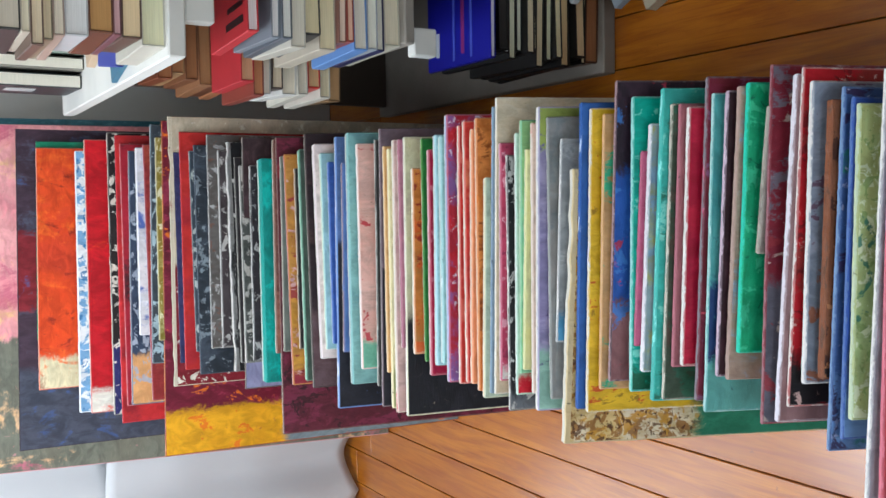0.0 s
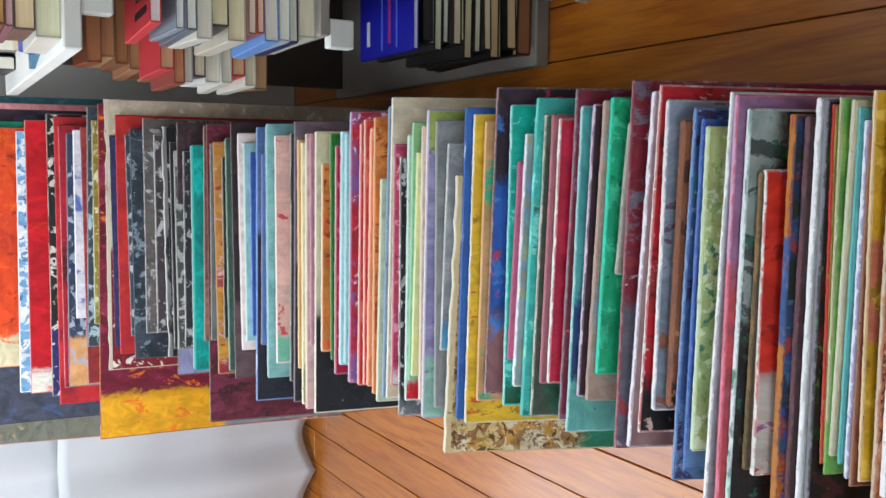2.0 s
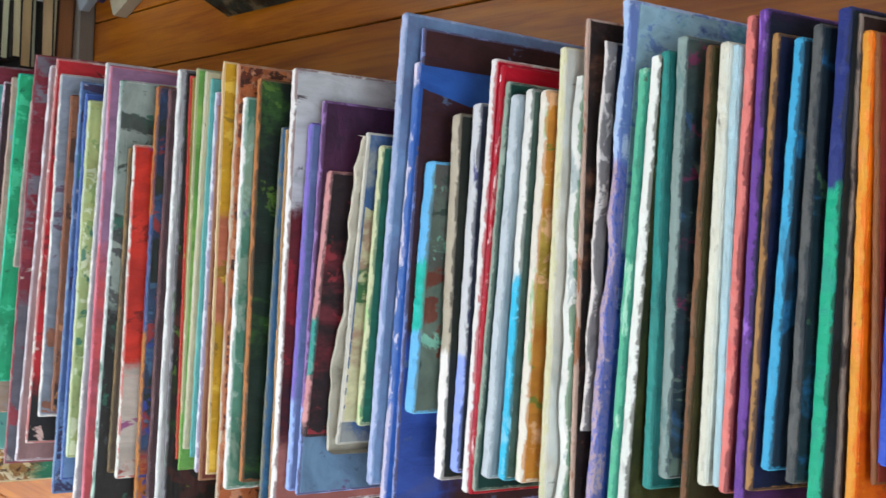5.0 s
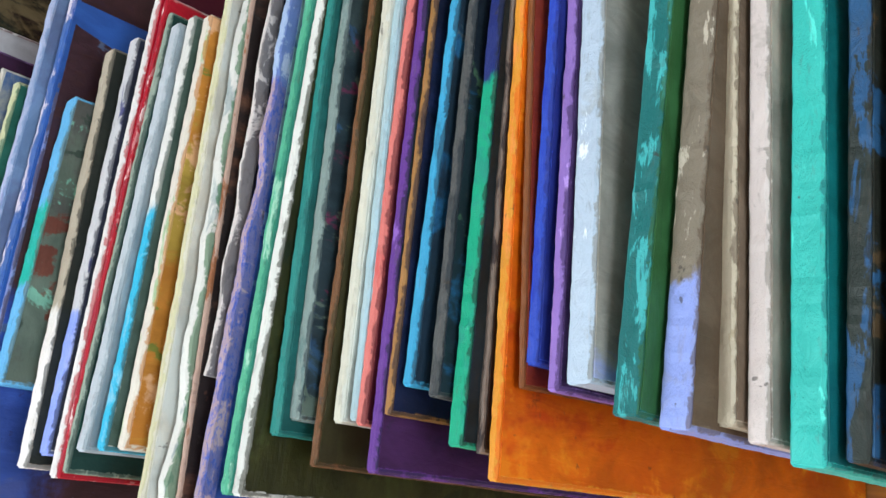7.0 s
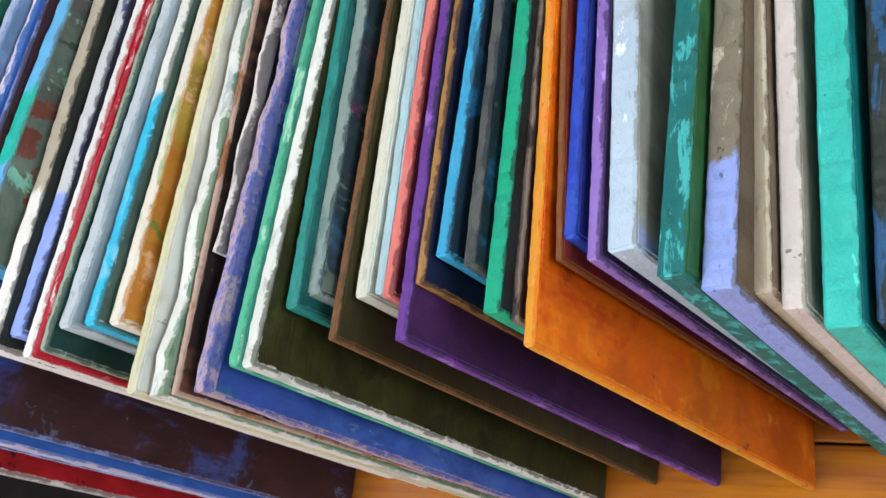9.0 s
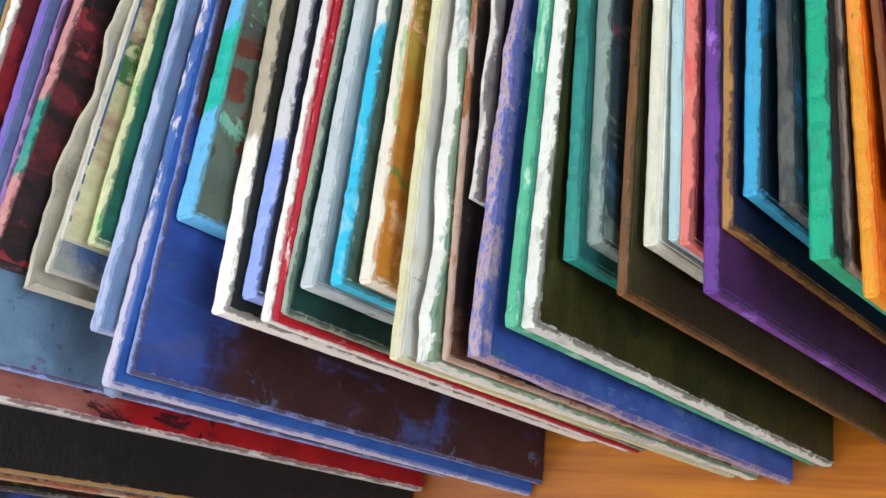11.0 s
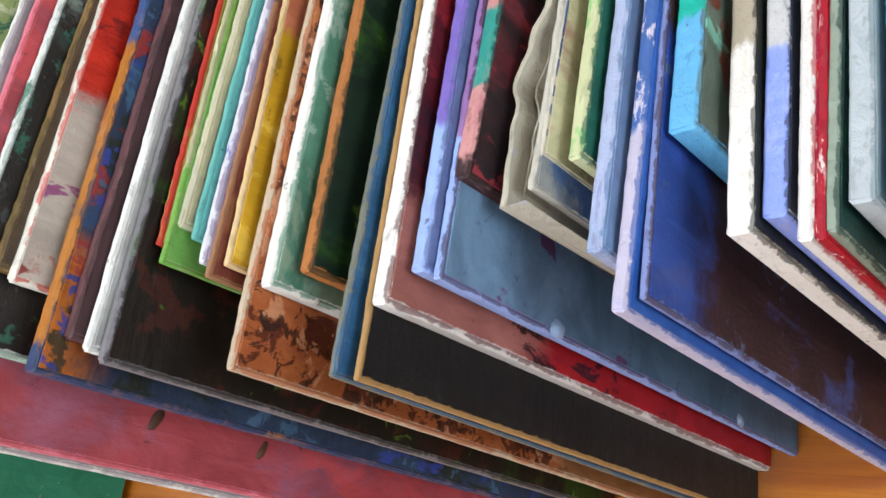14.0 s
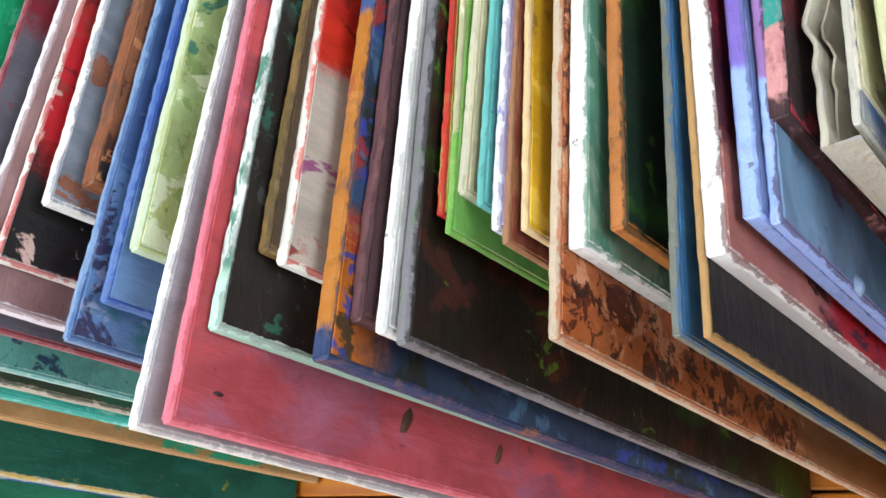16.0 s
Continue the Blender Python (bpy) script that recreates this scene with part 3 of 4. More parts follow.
# middle shelf
pile(0.252, 1.662, 0.569, 0.19, 0.24, (
    (0.036, "d0c8b4", "c8bea6", "cream paperback"), (0.022, "30305a", "cfc8b8", "navy-covered"), (0.024, "b0b4b8", "d0cabc", "white paperback"),
    (0.030, "6a94d0", "c4beb0", "blue-covered"), (0.014, "a04030", "d0a890", "thin red-covered"), (0.016, "8a5a50", "c8b4a0", "thin brown"),
    (0.036, "c8bca8", "cabf9c", "cream paperback"), (0.034, "3c3a38", "c4b894", "dark-spined"), (0.030, "cfc8ba", "c2bcac", "cream-spined"),
    (0.020, "5c626a", "cfcac2", "slate-spined"), (0.016, "8a9098", "d4c8c4", "grey paperback")), 5)
book(0.265, 1.67, 0.878, 0.18, 0.23, 0.022, "d0323a", "d8c0c0", 3, "red-covered paperback on top of a pile", stripe=((0.12, 0.2, 0.1, 0.55, "2a1418"), (0.3, 0.36, 0.1, 0.5, "2a1418")))
pile(0.20, 1.955, 0.569, 0.17, 0.22, (
    (0.030, "8a6a48", "a8835a", "brown paperback"), (0.026, "d8d0c0", "c4b898", "cream paperback"), (0.030, "c83028", "c09a70", "red-spined"), (0.024, "cfc8b8", "c8c0ac", "cream paperback"),
    (0.034, "e0dcd4", "c8beaa", "white paperback"), (0.026, "50403a", "b8a890", "dark brown"), (0.020, "d8d4d0", "c8bcae", "white paperback"), (0.024, "8a3a2a", "a8704c", "russet"), (0.03, "c02c34", "b88868", "red paperback")), 9)
pile(0.25, 2.24, 0.569, 0.17, 0.22, (
    (0.034, "a85c30", "b07a48", "orange-brown"), (0.03, "7a4a2c", "9a6a40", "brown hardback"), (0.03, "c8a888", "b89068", "tan paperback"), (0.034, "8a5030", "a06a40", "brown hardback"),
    (0.03, "704028", "94603a", "brown hardback"), (0.03, "b87850", "b08058", "tan hardback"), (0.034, "6a3c24", "8a5a38", "brown hardback"), (0.03, "9a6844", "a87850", "brown hardback"), (0.03, "7a4a2c", "8a5c38", "brown hardback"), (0.03, "b0885c", "a07048", "tan hardback"), (0.035, "8a4a2a", "94603a", "brown hardback")), 12)

# bottom shelf: magazines with one blue cover on top
pile(0.268, 1.668, 0.037, 0.24, 0.30, tuple((t, c, p, w) for t, c, p, w in (
    (0.0363, "6a4028", "9a6844", "brown hardback"), (0.0121, "1e1b1a", "d5c29d", "thin black-spined"), (0.0266, "1e1b1a", "ccb48b", "tan magazine"), (0.0145, "1e1b1a", "dac9ab", "thin black-spined"),
    (0.0242, "1e1b1a", "c2a97d", "tan magazine"), (0.0193, "1e1b1a", "d5c29d", "cream magazine"), (0.0170, "1e1b1a", "deceab", "black-spined"), (0.0218, "1e1b1a", "d0be99", "cream magazine"),
    (0.0170, "1e1b1a", "d5c5a2", "black-spined"), (0.0218, "1e1b1a", "d0c0a0", "cream magazine"), (0.0145, "1e1b1a", "ded0b9", "thin black-spined"), (0.0193, "1e1b1a", "daccb2", "grey magazine"), (0.0145, "1e1b1a", "e1e1d3", "white magazine"), (0.0242, "1e1b1a","2a2624", "black folder"))), 21)
book(0.262, 1.665, 0.3385, 0.235, 0.27, 0.012, "14149a", "d8d8dc", 0, "blue-covered magazine on top of a pile", stripe=((0.12, 0.36, 0.80, 0.86, "c8ccd4"), (0.05, 0.9, 0.28, 0.31, "5060d0"), (0.1, 0.8, 0.40, 0.45, "8a2a78"), (0.05, 0.9, 0.55, 0.58, "5060d0")))

# floor beside the shelves
zf = 0.0
for t, cov, pap, tr, dx, dy, words in ((0.03, "c8bca0", "c8bc9c", 24, 0.0, 0.0, "cream paperback"), (0.025, "2a3c9a", "c8ccd4", 20, 0.02, 0.02, "blue-covered"), (0.02, "98a0a8", "c4c6c8", 27, 0.01, 0.04, "grey magazine"),
                                       (0.02, "d4d8da", "d0d2d4", 22, 0.03, 0.06, "white magazine"), (0.02, "3a62b0", "c0c8d4", 18, 0.05, 0.08, "blue magazine"), (0.018, "d4dade", "d4d6d8", 30, 0.03, 0.10, "white magazine")):
    book(0.42 + dx * 1.2, 1.28 + dy * 1.5, zf, 0.22, 0.30, t, cov, pap, tr, f"{words} lying on a floor pile", group="books on the floor",
         stripe=((0.2, 0.35, 0.5, 0.62, "28303a"),) if cov == "d4dade" else None)
    zf += t + 0.0005


def side_picture():
    p = new("dark_painting")
    p.matrix_world = pose(0.325, 1.14, 0.005, -20, 0, -90)
    w = 0.62
    part("board", worn_slab(w, 1.17, 1.17, 0.012, 0.001, 500), edge_paint("1e201e", "3a3c38", 0.3, "", 0, w), p)
    part("painted_face", face_slab(w, 1.17, 1.17, 0.012), face_paint(["14110f", "2a1a1c", "1c2a26", "6a5c40"], "", 0, w, 6), p)
    tagged(p, "large dark painting leaning against the wall", "painting")


side_picture()


def draped_cloth(name, m, w, h, folds, hem, mat, label, cat, depth=0.03):
    bm = bmesh.new()
    nx, nz = 90, 24
    v = []
    for i in range(nx + 1):
        u = i / nx
        col = []
        for k in range(nz + 1):
            q = k / nz
            low = hem * abs(math.sin(math.pi * u * folds * 0.5 + 0.4)) ** 0.6
            z = low + (h - low) * q
            y = depth * (1 - 0.5 * q) * math.sin(2 * math.pi * u * folds * 0.5 + 1.3 * noise.noise((u * 3, q, 0))) + 0.012 * noise.noise((u * 7, q * 4, 2))
            col.append(bm.verts.new((w * u, y, z)))
        v.append(col)
    for i in range(nx):
        for k in range(nz):
            bm.faces.new((v[i][k], v[i + 1][k], v[i + 1][k + 1], v[i][k + 1]))
    for f in bm.faces:
        f.smooth = True
    ob = new(name, mesh_from(bm, name, [mat]))
    sol = ob.modifiers.new("thickness", "SOLIDIFY")
    sol.thickness = 0.0016
    ob.matrix_world = m
    return tagged(ob, label, cat)


draped_cloth("white_cloth", pose(-1.96, 3.12, 0.004), 1.6, 0.9, 11, 0.03, CLOTH, "white cotton cloth hanging in folds below the window", "curtain", 0.035)
draped_cloth("white_curtain", pose(-1.14, 3.17, 0.86), 0.7, 1.45, 7, 0.01, CLOTH, "sheer white cotton curtain hanging at the window", "curtain", 0.025)
draped_cloth("magenta_cloth", pose(0.262, 0.56, 0.004, -14, 0, -90), 0.45, 0.75, 7, 0.06, MAGENTA, "dark magenta cloth hanging in scalloped folds", "cloth", 0.02)

# ---------- the row of paintings, from the far end to the near end ----------
painting(-0.43, 0.225, 3.185, 1.45, 1.45, 0.016, 0, 9.5, "5a8a98", "4a8494,3f7688,5a96a2", ("teal", "teal blue"))
painting(-0.859, 0.200, 3.095, 1.34, 1.34, 0.018, 0, 10.0, "7a8a94", "e89c9c,dc8a90 *e0b080:.25:7 *b85a70:.2:6 <6a6a5c@.39", ("grey-blue", "pink and olive"))
painting(-0.750, 0.172, 2.8637, 1.187, 1.170, 0.0036, 0.2, 5.0, "3a2c34", "3d2c38,45485a =7a1c24@.44-.68 <3f4250@.25 *3a5080:.2:12", ("plum", "dark plum and slate"))
painting(-0.429, 0.135, 2.8198, 1.136, 1.123, 0.0036, 0.5, 5.0, "2f8f6a", "1f8a66,2a6a50", ("green", "green"))
painting(-0.569, 0.116, 2.8200, 1.136, 1.124, 0.0160, 0.5, 5.0, "e2d2b4", "d84416,c83a1c *7a1c12:.3:14 *e8601c:.3:12 <dccfa8@.13", ("cream", "orange-red"))
painting(-0.626, 0.103, 2.7246, 1.044, 1.035, 0.0259, 1.1, 5.0, "e6e6e6 ~5b8fb8:0.25", "dedfe2 *5a90bc:.5:30 *2f6898:.25:40", ("blue-splashed white", "grey"))
painting(-0.626, 0.134, 2.6875, 1.020, 1.015, 0.0160, 1.7, 5.0, "e8e0cc", "b8101c,c8141e *d83418:.2:10 <e4dccf@.08", ("cream", "crimson"))
painting(-0.623, 0.149, 2.6150, 0.973, 0.968, 0.0166, 1.7, 5.0, "e8e0d2 ~201a1a:0.35", "241e1e *e0d8ca:.3:40 <2c2a60@.25", ("black-flecked white", "black"))
painting(-0.644, 0.141, 2.5889, 0.957, 0.952, 0.0085, 1.7, 5.0, "b8203a", "c22a2c,8a1c24", ("crimson", "red"))
painting(-0.595, 0.117, 2.5719, 0.946, 0.943, 0.0071, 2.0, 5.0, "d08a90", "a82030,2a1a1e", ("pink", "dark red"))
painting(-0.590, 0.096, 2.5578, 0.937, 0.927, 0.0138, 1.0, 5.0, "aab0bc ~3a4050:0.20", "303a50 *a4aab8:.3:35 <d8a068@.2", ("grey", "dark blue and peach"))
painting(-0.398, 0.103, 2.5302, 0.918, 0.913, 0.0191, 2.2, 5.0, "dfdde0 ~3050a0:0.10", "dcdade,3050a0", ("white", "blue"))
painting(-0.572, 0.111, 2.4956, 0.897, 0.898, 0.0126, 2.5, 5.0, "b06a78 ~8a2838:0.30", "8a2a2a,a04030", ("mauve", "brick red"))
painting(-0.472, 0.163, 2.4934, 0.896, 0.883, 0.0141, 1.1, 5.0, "a9bcc4 ~303030:0.10", "384048 *a9bcc4:.4:40", ("pale blue", "dark grey"))
painting(-0.409, 0.128, 2.4706, 0.881, 0.874, 0.0117, 2.1, 5.0, "dcd8b8 ~8a7a30:0.15", "8a7a30,b8b070 *d8d4b0:.3:35", ("pale yellow", "olive"))
painting(-0.721, 0.172, 2.4617, 0.875, 0.861, 0.0074, 0.6, 5.0, "d07a30 ~3a70a0:0.08", "6e1a2c,5e1626,8a2840 <e0a018@.13 v7c8a90@.62 *d86a18:.12:18", ("orange", "maroon and yellow"))
painting(-0.533, 0.183, 2.4468, 0.852, 0.848, 0.0049, 0.8, 5.0, "ddd2bc ~8a1c22:0.08", "cdbfa6,b8a890 <7a1c26@.45 *e4dccc:.2:30", ("peeling cream", "cream and dark red"), ragged=0.008)
painting(-0.470, 0.088, 2.4371, 0.835, 0.837, 0.0049, 1.2, 5.2, "26284a", "30305a", ("navy", "navy"))
painting(-0.488, 0.141, 2.4305, 0.824, 0.823, 0.0074, 1.0, 5.3, "b02830", "b82824,a02028", ("red", "bright red"))
painting(-0.440, 0.091, 2.4156, 0.798, 0.802, 0.0056, 1.4, 5.4, "a0a6a8 ~60686a:0.20", "3a444e *b8bcb8:.35:36", ("grey-white", "slate"))
painting(-0.501, 0.106, 2.4109, 0.790, 0.791, 0.0079, 1.1, 5.5, "5a6878", "2a3038,3a424e *7a848c:.25:40", ("slate blue", "dark slate"))
painting(-0.432, 0.133, 2.3951, 0.763, 0.761, 0.0072, 1.0, 5.7, "d4d2ce ~606a74:0.20", "5a5450 *a8a6a4:.3:36 *6a4a40:.2:30", ("white", "brown-grey"))
painting(-0.428, 0.091, 2.3806, 0.738, 0.737, 0.0160, 1.1, 5.9, "dedbd6 ~403a3a:0.20", "3a3234 *a8a4a0:.25:36", ("white", "dark brown"))
painting(-0.490, 0.110, 2.3438, 0.720, 0.720, 0.0290, 3.5, 6.4, "e4e0da ~1c1a1a:0.25", "181618 *b8b4ae:.22:36", ("chipped white", "black"), ragged=0.008)
painting(-0.464, 0.071, 2.3121, 0.711, 0.706, 0.0110, 4.5, 6.8, "b8b2a8", "2a2628", ("grey", "black"))
painting(-0.531, 0.121, 2.2973, 0.706, 0.694, 0.0087, 2.0, 7.0, "9a9088", "3a2a2c,4a3438 <8a88a8@.16", ("taupe", "dark brown and lilac"))
painting(-0.462, 0.048, 2.2932, 0.705, 0.700, 0.0174, 4.3, 7.0, "c8c4bc ~4a4a44:0.15", "484a46 *b8b4ac:.35:36", ("grey-white", "grey"))
painting(-0.453, 0.046, 2.2605, 0.695, 0.687, 0.0170, 3.3, 7.5, "d2d0cc ~2c2a2c:0.30", "2c282c *a8a6a4:.3:36", ("white", "charcoal"))
painting(-0.501, 0.059, 2.2253, 0.684, 0.676, 0.0480, 3.1, 7.9, "1fa89c ~0f8a84:0.08", "168a80 *1cb0a4:.35:12", ("turquoise", "teal"))
painting(-0.421, 0.106, 2.1560, 0.674, 0.660, 0.0241, 4.1, 11.9, "a08a78", "6a4038,8a5a48", ("tan", "brown"))
painting(-0.619, 0.111, 2.1271, 0.670, 0.658, 0.0133, 3.7, 13.5, "9a8478", "561c28,421820,6a2236 *7a1c24:.2:14 *2e1418:.2:40", ("taupe", "dark maroon"))
painting(-0.413, 0.062, 2.1160, 0.668, 0.656, 0.0182, 4.3, 13.5, "b0a898 ~707870:0.20", "606860", ("grey", "green-grey"))
painting(-0.489, 0.065, 2.0757, 0.663, 0.654, 0.0204, 5.8, 13.6, "b05058", "b8823a,c08a30 *8a2834:.2:25 *c8a0a0:.2:30 <8a2834@.06", ("rose", "ochre"))
painting(-0.398, 0.030, 2.0393, 0.658, 0.648, 0.0148, 5.5, 13.6, "e0c8b0 ~2a2020:0.10", "201c1c", ("cream", "black"))
painting(-0.469, 0.071, 2.0132, 0.655, 0.645, 0.0316, 5.3, 13.6, "80bfa0 ~a8d0b8:0.20", "3a4a40", ("mint green", "dark green"))
painting(-0.482, 0.109, 1.9770, 0.651, 0.640, 0.0160, 5.6, 13.6, "6a5a54", "2c2024,44302e <5a4448@.3", ("brown", "very dark brown"))
painting(-0.409, 0.080, 1.9430, 0.646, 0.636, 0.0268, 6.3, 13.7, "ded2d2 ~b0c8c8:0.10", "d8c8c4", ("pale pink", "pale pink"))
painting(-0.385, 0.058, 1.9222, 0.642, 0.632, 0.0242, 5.6, 13.7, "c8dcc0 ~80b8c8:0.15", "90b8c0", ("pale green", "pale blue"))
painting(-0.369, 0.037, 1.8943, 0.637, 0.628, 0.0215, 5.1, 13.7, "5a80c0 ~203a80:0.10", "2a4a90", ("blue", "navy"))
painting(-0.512, 0.093, 1.8734, 0.636, 0.622, 0.0172, 2.7, 13.7, "8aa8d8 ~d8e0f0:0.20", "5a78b0,48608a <1e1e26@.62", ("periwinkle", "blue and black"))
painting(-0.383, 0.034, 1.8500, 0.631, 0.620, 0.0167, 3.0, 13.8, "8a6a68 ~4a70a8:0.20", "4a6aa0", ("brown", "blue"))
painting(-0.449, 0.097, 1.8200, 0.628, 0.616, 0.0286, 4.0, 13.8, "8fbab8 ~b8d4d0:0.15", "80b0ac,6a9a9c", ("grey-teal", "grey teal"))
painting(-0.412, 0.072, 1.7782, 0.622, 0.610, 0.0160, 4.6, 13.8, "e8e8e4", "e0b4a6,dcaa9c *b82a38:.06:16 <78bca0@.12", ("white", "salmon pink"))
painting(-0.441, 0.077, 1.7195, 0.613, 0.600, 0.0114, 3.1, 13.9, "b8b4ac ~3a3630:0.30", "2a2826", ("grey", "black"))
painting(-0.482, 0.100, 1.7039, 0.611, 0.597, 0.0094, 2.7, 13.9, "8a7a7c", "6a5860,7a6670 <26242a@.5", ("mauve grey", "mauve"))
painting(-0.407, 0.061, 1.6852, 0.608, 0.596, 0.0129, 4.0, 13.9, "e8c898", "c89a60", ("peach", "tan"))
painting(-0.479, 0.055, 1.6698, 0.606, 0.594, 0.0128, 3.4, 13.9, "e8dcb0 ~c8c090:0.10", "d8cca0 <8a8a58@.15", ("cream yellow", "cream"))
painting(-0.485, 0.072, 1.6542, 0.604, 0.591, 0.0162, 3.3, 13.9, "e4dccc ~b83a48:0.08", "c8a8a0,b88a90", ("cream", "pinkish"))
painting(-0.350, 0.072, 1.6383, 0.599, 0.588, 0.0159, 3.9, 14.0, "b07080 ~704050:0.08", "a06878", ("rose", "rose"))
painting(-0.487, 0.076, 1.6197, 0.599, 0.585, 0.0123, 2.9, 14.0, "e8e4d8", "c8c4a0,90904a,b0a890 <1c1c22@.35", ("off-white", "olive and black"))
painting(-0.358, 0.011, 1.5984, 0.593, 0.583, 0.0160, 3.2, 14.0, "ece0cc", "c87830,a0703a *d05a20:.3:20 *8a2018:.15:25 <c8b090@.05", ("cream", "orange ochre"))
painting(-0.369, 0.069, 1.5615, 0.588, 0.577, 0.0107, 3.7, 14.5, "6a9a50", "1f6a2a,2a7a34", ("green", "deep green"))
painting(-0.393, 0.045, 1.5402, 0.589, 0.575, 0.0166, 3.8, 14.8, "d8a0a8 ~a01838:0.20", "a01038 *c87080:.25:40", ("pink", "crimson"))
painting(-0.370, 0.072, 1.5189, 0.589, 0.573, 0.0182, 3.7, 15.1, "bcd8dc", "a0c8d0", ("pale blue", "pale blue"))
painting(-0.363, 0.068, 1.4952, 0.589, 0.573, 0.0198, 4.3, 15.4, "b0d4d0 ~e0e8e8:0.10", "90b8b8", ("pale teal", "pale teal"))
painting(-0.395, 0.107, 1.4723, 0.590, 0.572, 0.0194, 4.0, 15.7, "a8b8d8 ~8a6aa0:0.15", "b82838,7a5a98 *d8d0e0:.25:50 *c8202c:.3:15", ("periwinkle", "red and violet"))
painting(-0.392, 0.084, 1.4309, 0.590, 0.573, 0.0131, 3.5, 16.3, "e8d8c8", "c83028,d06050", ("cream", "red"))
painting(-0.386, 0.090, 1.4071, 0.590, 0.573, 0.0127, 4.2, 16.6, "e8dcc8 ~c84838:0.08", "d03830,e07858", ("cream", "red"))
painting(-0.385, 0.073, 1.3894, 0.591, 0.574, 0.0143, 3.2, 16.8, "f0c8a8 ~d84830:0.08", "e08858", ("peach", "coral"))
painting(-0.394, 0.092, 1.3659, 0.591, 0.574, 0.0129, 3.9, 17.1, "e8b890 ~e08030:0.15", "c8702c,d88840 *8a4418:.25:18", ("peach", "orange brown"))
painting(-0.404, -0.016, 1.3502, 0.591, 0.578, 0.0133, 2.0, 17.3, "ecdcb8 ~b8c8b0:0.20", "a8b8a4", ("cream", "pale green"))
painting(-0.394, 0.108, 1.3333, 0.587, 0.572, 0.0079, 1.3, 17.6, "8aa0b8", "788a98", ("blue-grey", "grey"))
painting(-0.394, 0.124, 1.3219, 0.585, 0.570, 0.0065, 1.6, 17.7, "eeeae0", "cdbfa4,d2c6ae,c4b498", ("white", "plain beige"))
painting(-0.368, 0.043, 1.3101, 0.582, 0.571, 0.0126, 2.1, 17.9, "cc98a4", "b03a58 *d89aa8:.3:40 *802040:.2:25 <d8d4cc@.05", ("pink", "rose red"))
painting(-0.417, 0.021, 1.2850, 0.580, 0.568, 0.0076, 3.2, 18.5, "e6e2dc", "1e1e20 *b8b8b4:.3:45 <60646a@.06", ("white", "black and white"))
painting(-0.387, 0.058, 1.2698, 0.576, 0.564, 0.0099, 2.4, 18.9, "d8e4dc ~f0f0ec:0.20", "a8c8b0 <c01828@.07", ("pale mint", "mint and red"))
painting(-0.349, 0.079, 1.2630, 0.573, 0.561, 0.0098, 1.9, 19.1, "a8c8a0", "78b890,88b878", ("pale green", "mint green"))
painting(-0.342, 0.029, 1.2553, 0.572, 0.560, 0.0111, 1.3, 19.3, "dcd8a0", "d0d098,c8c880", ("pale yellow", "pale yellow"))
painting(-0.379, 0.072, 1.2330, 0.569, 0.557, 0.0096, 2.4, 20.0, "ecdcd0 ~c06058:0.08", "c8b0a0", ("cream", "pinkish"))
painting(-0.406, 0.097, 1.2244, 0.568, 0.554, 0.0160, 1.8, 20.3, "ece8e0", "8880a8,9890b0 =8a9a48@.86-1.1 <90b8a8@.2 *5a5080:.1:30", ("white", "lilac"))
painting(-0.383, 0.079, 1.1921, 0.562, 0.550, 0.0093, 3.2, 21.2, "9a9c98 ~68746a:0.20", "8a8a88,70787a", ("grey", "grey"))
painting(-0.288, 0.042, 1.1828, 0.557, 0.546, 0.0071, 0.4, 21.5, "e4e0dc", "8a8e90,9a9c9c,787c80 <4a8ab0@.12", ("white", "mid grey"))
painting(-0.450, -0.008, 1.1686, 0.559, 0.544, 0.0182, -0.4, 21.9, "ddd8c8 ~b8a890:0.10", "c8ac70,d0c4a8 *8a5a22:.42:60 *b8862a:.3:36 *4a2a14:.26:95 v2a7a5c@.62", ("torn cream", "torn brown"), ragged=0.008)
painting(-0.390, 0.096, 1.1380, 0.553, 0.538, 0.0110, 1.1, 22.6, "3060a8 ~b8c8e0:.25", "2c5aa0,244a88", ("blue", "cobalt blue"))
painting(-0.392, 0.085, 1.1167, 0.550, 0.535, 0.0097, 1.2, 22.9, "e8e0c8 ~c8c8d8:.3", "d0a81c,d8b428 *b83a18:.13:22 *8a6a18:.1:30 v1e5a4a@.68", ("cream", "bright yellow"))
painting(-0.352, 0.074, 1.0916, 0.544, 0.531, 0.0084, 1.1, 23.1, "e0b080", "c09868,a8804a,18a078", ("peach", "tan"))
painting(-0.337, 0.123, 1.0730, 0.541, 0.525, 0.0082, 0.7, 23.3, "a8888c ~d8d0d0:.2", "2a1c28,3a2430 =2450a0@.25-.7 <8a5a5c@.25 *b03048:.2:25 *3a70b8:.2:20", ("mauve grey", "blue and plum"))
painting(-0.347, 0.095, 1.0335, 0.534, 0.521, 0.0098, 1.6, 23.7, "a0dcd4", "12a08c,18a890 *7ad0c0:.15:25 <1a5a40@.08", ("pale aqua", "sea green"))
painting(-0.277, 0.013, 1.0273, 0.531, 0.520, 0.0088, -0.2, 23.8, "b8607c", "a85070", ("rose", "rose"))
painting(-0.314, 0.052, 1.0144, 0.530, 0.517, 0.0128, -0.1, 23.9, "ece8ec", "8a9aa0,9a9440,7a94b0", ("white", "grey and olive"))
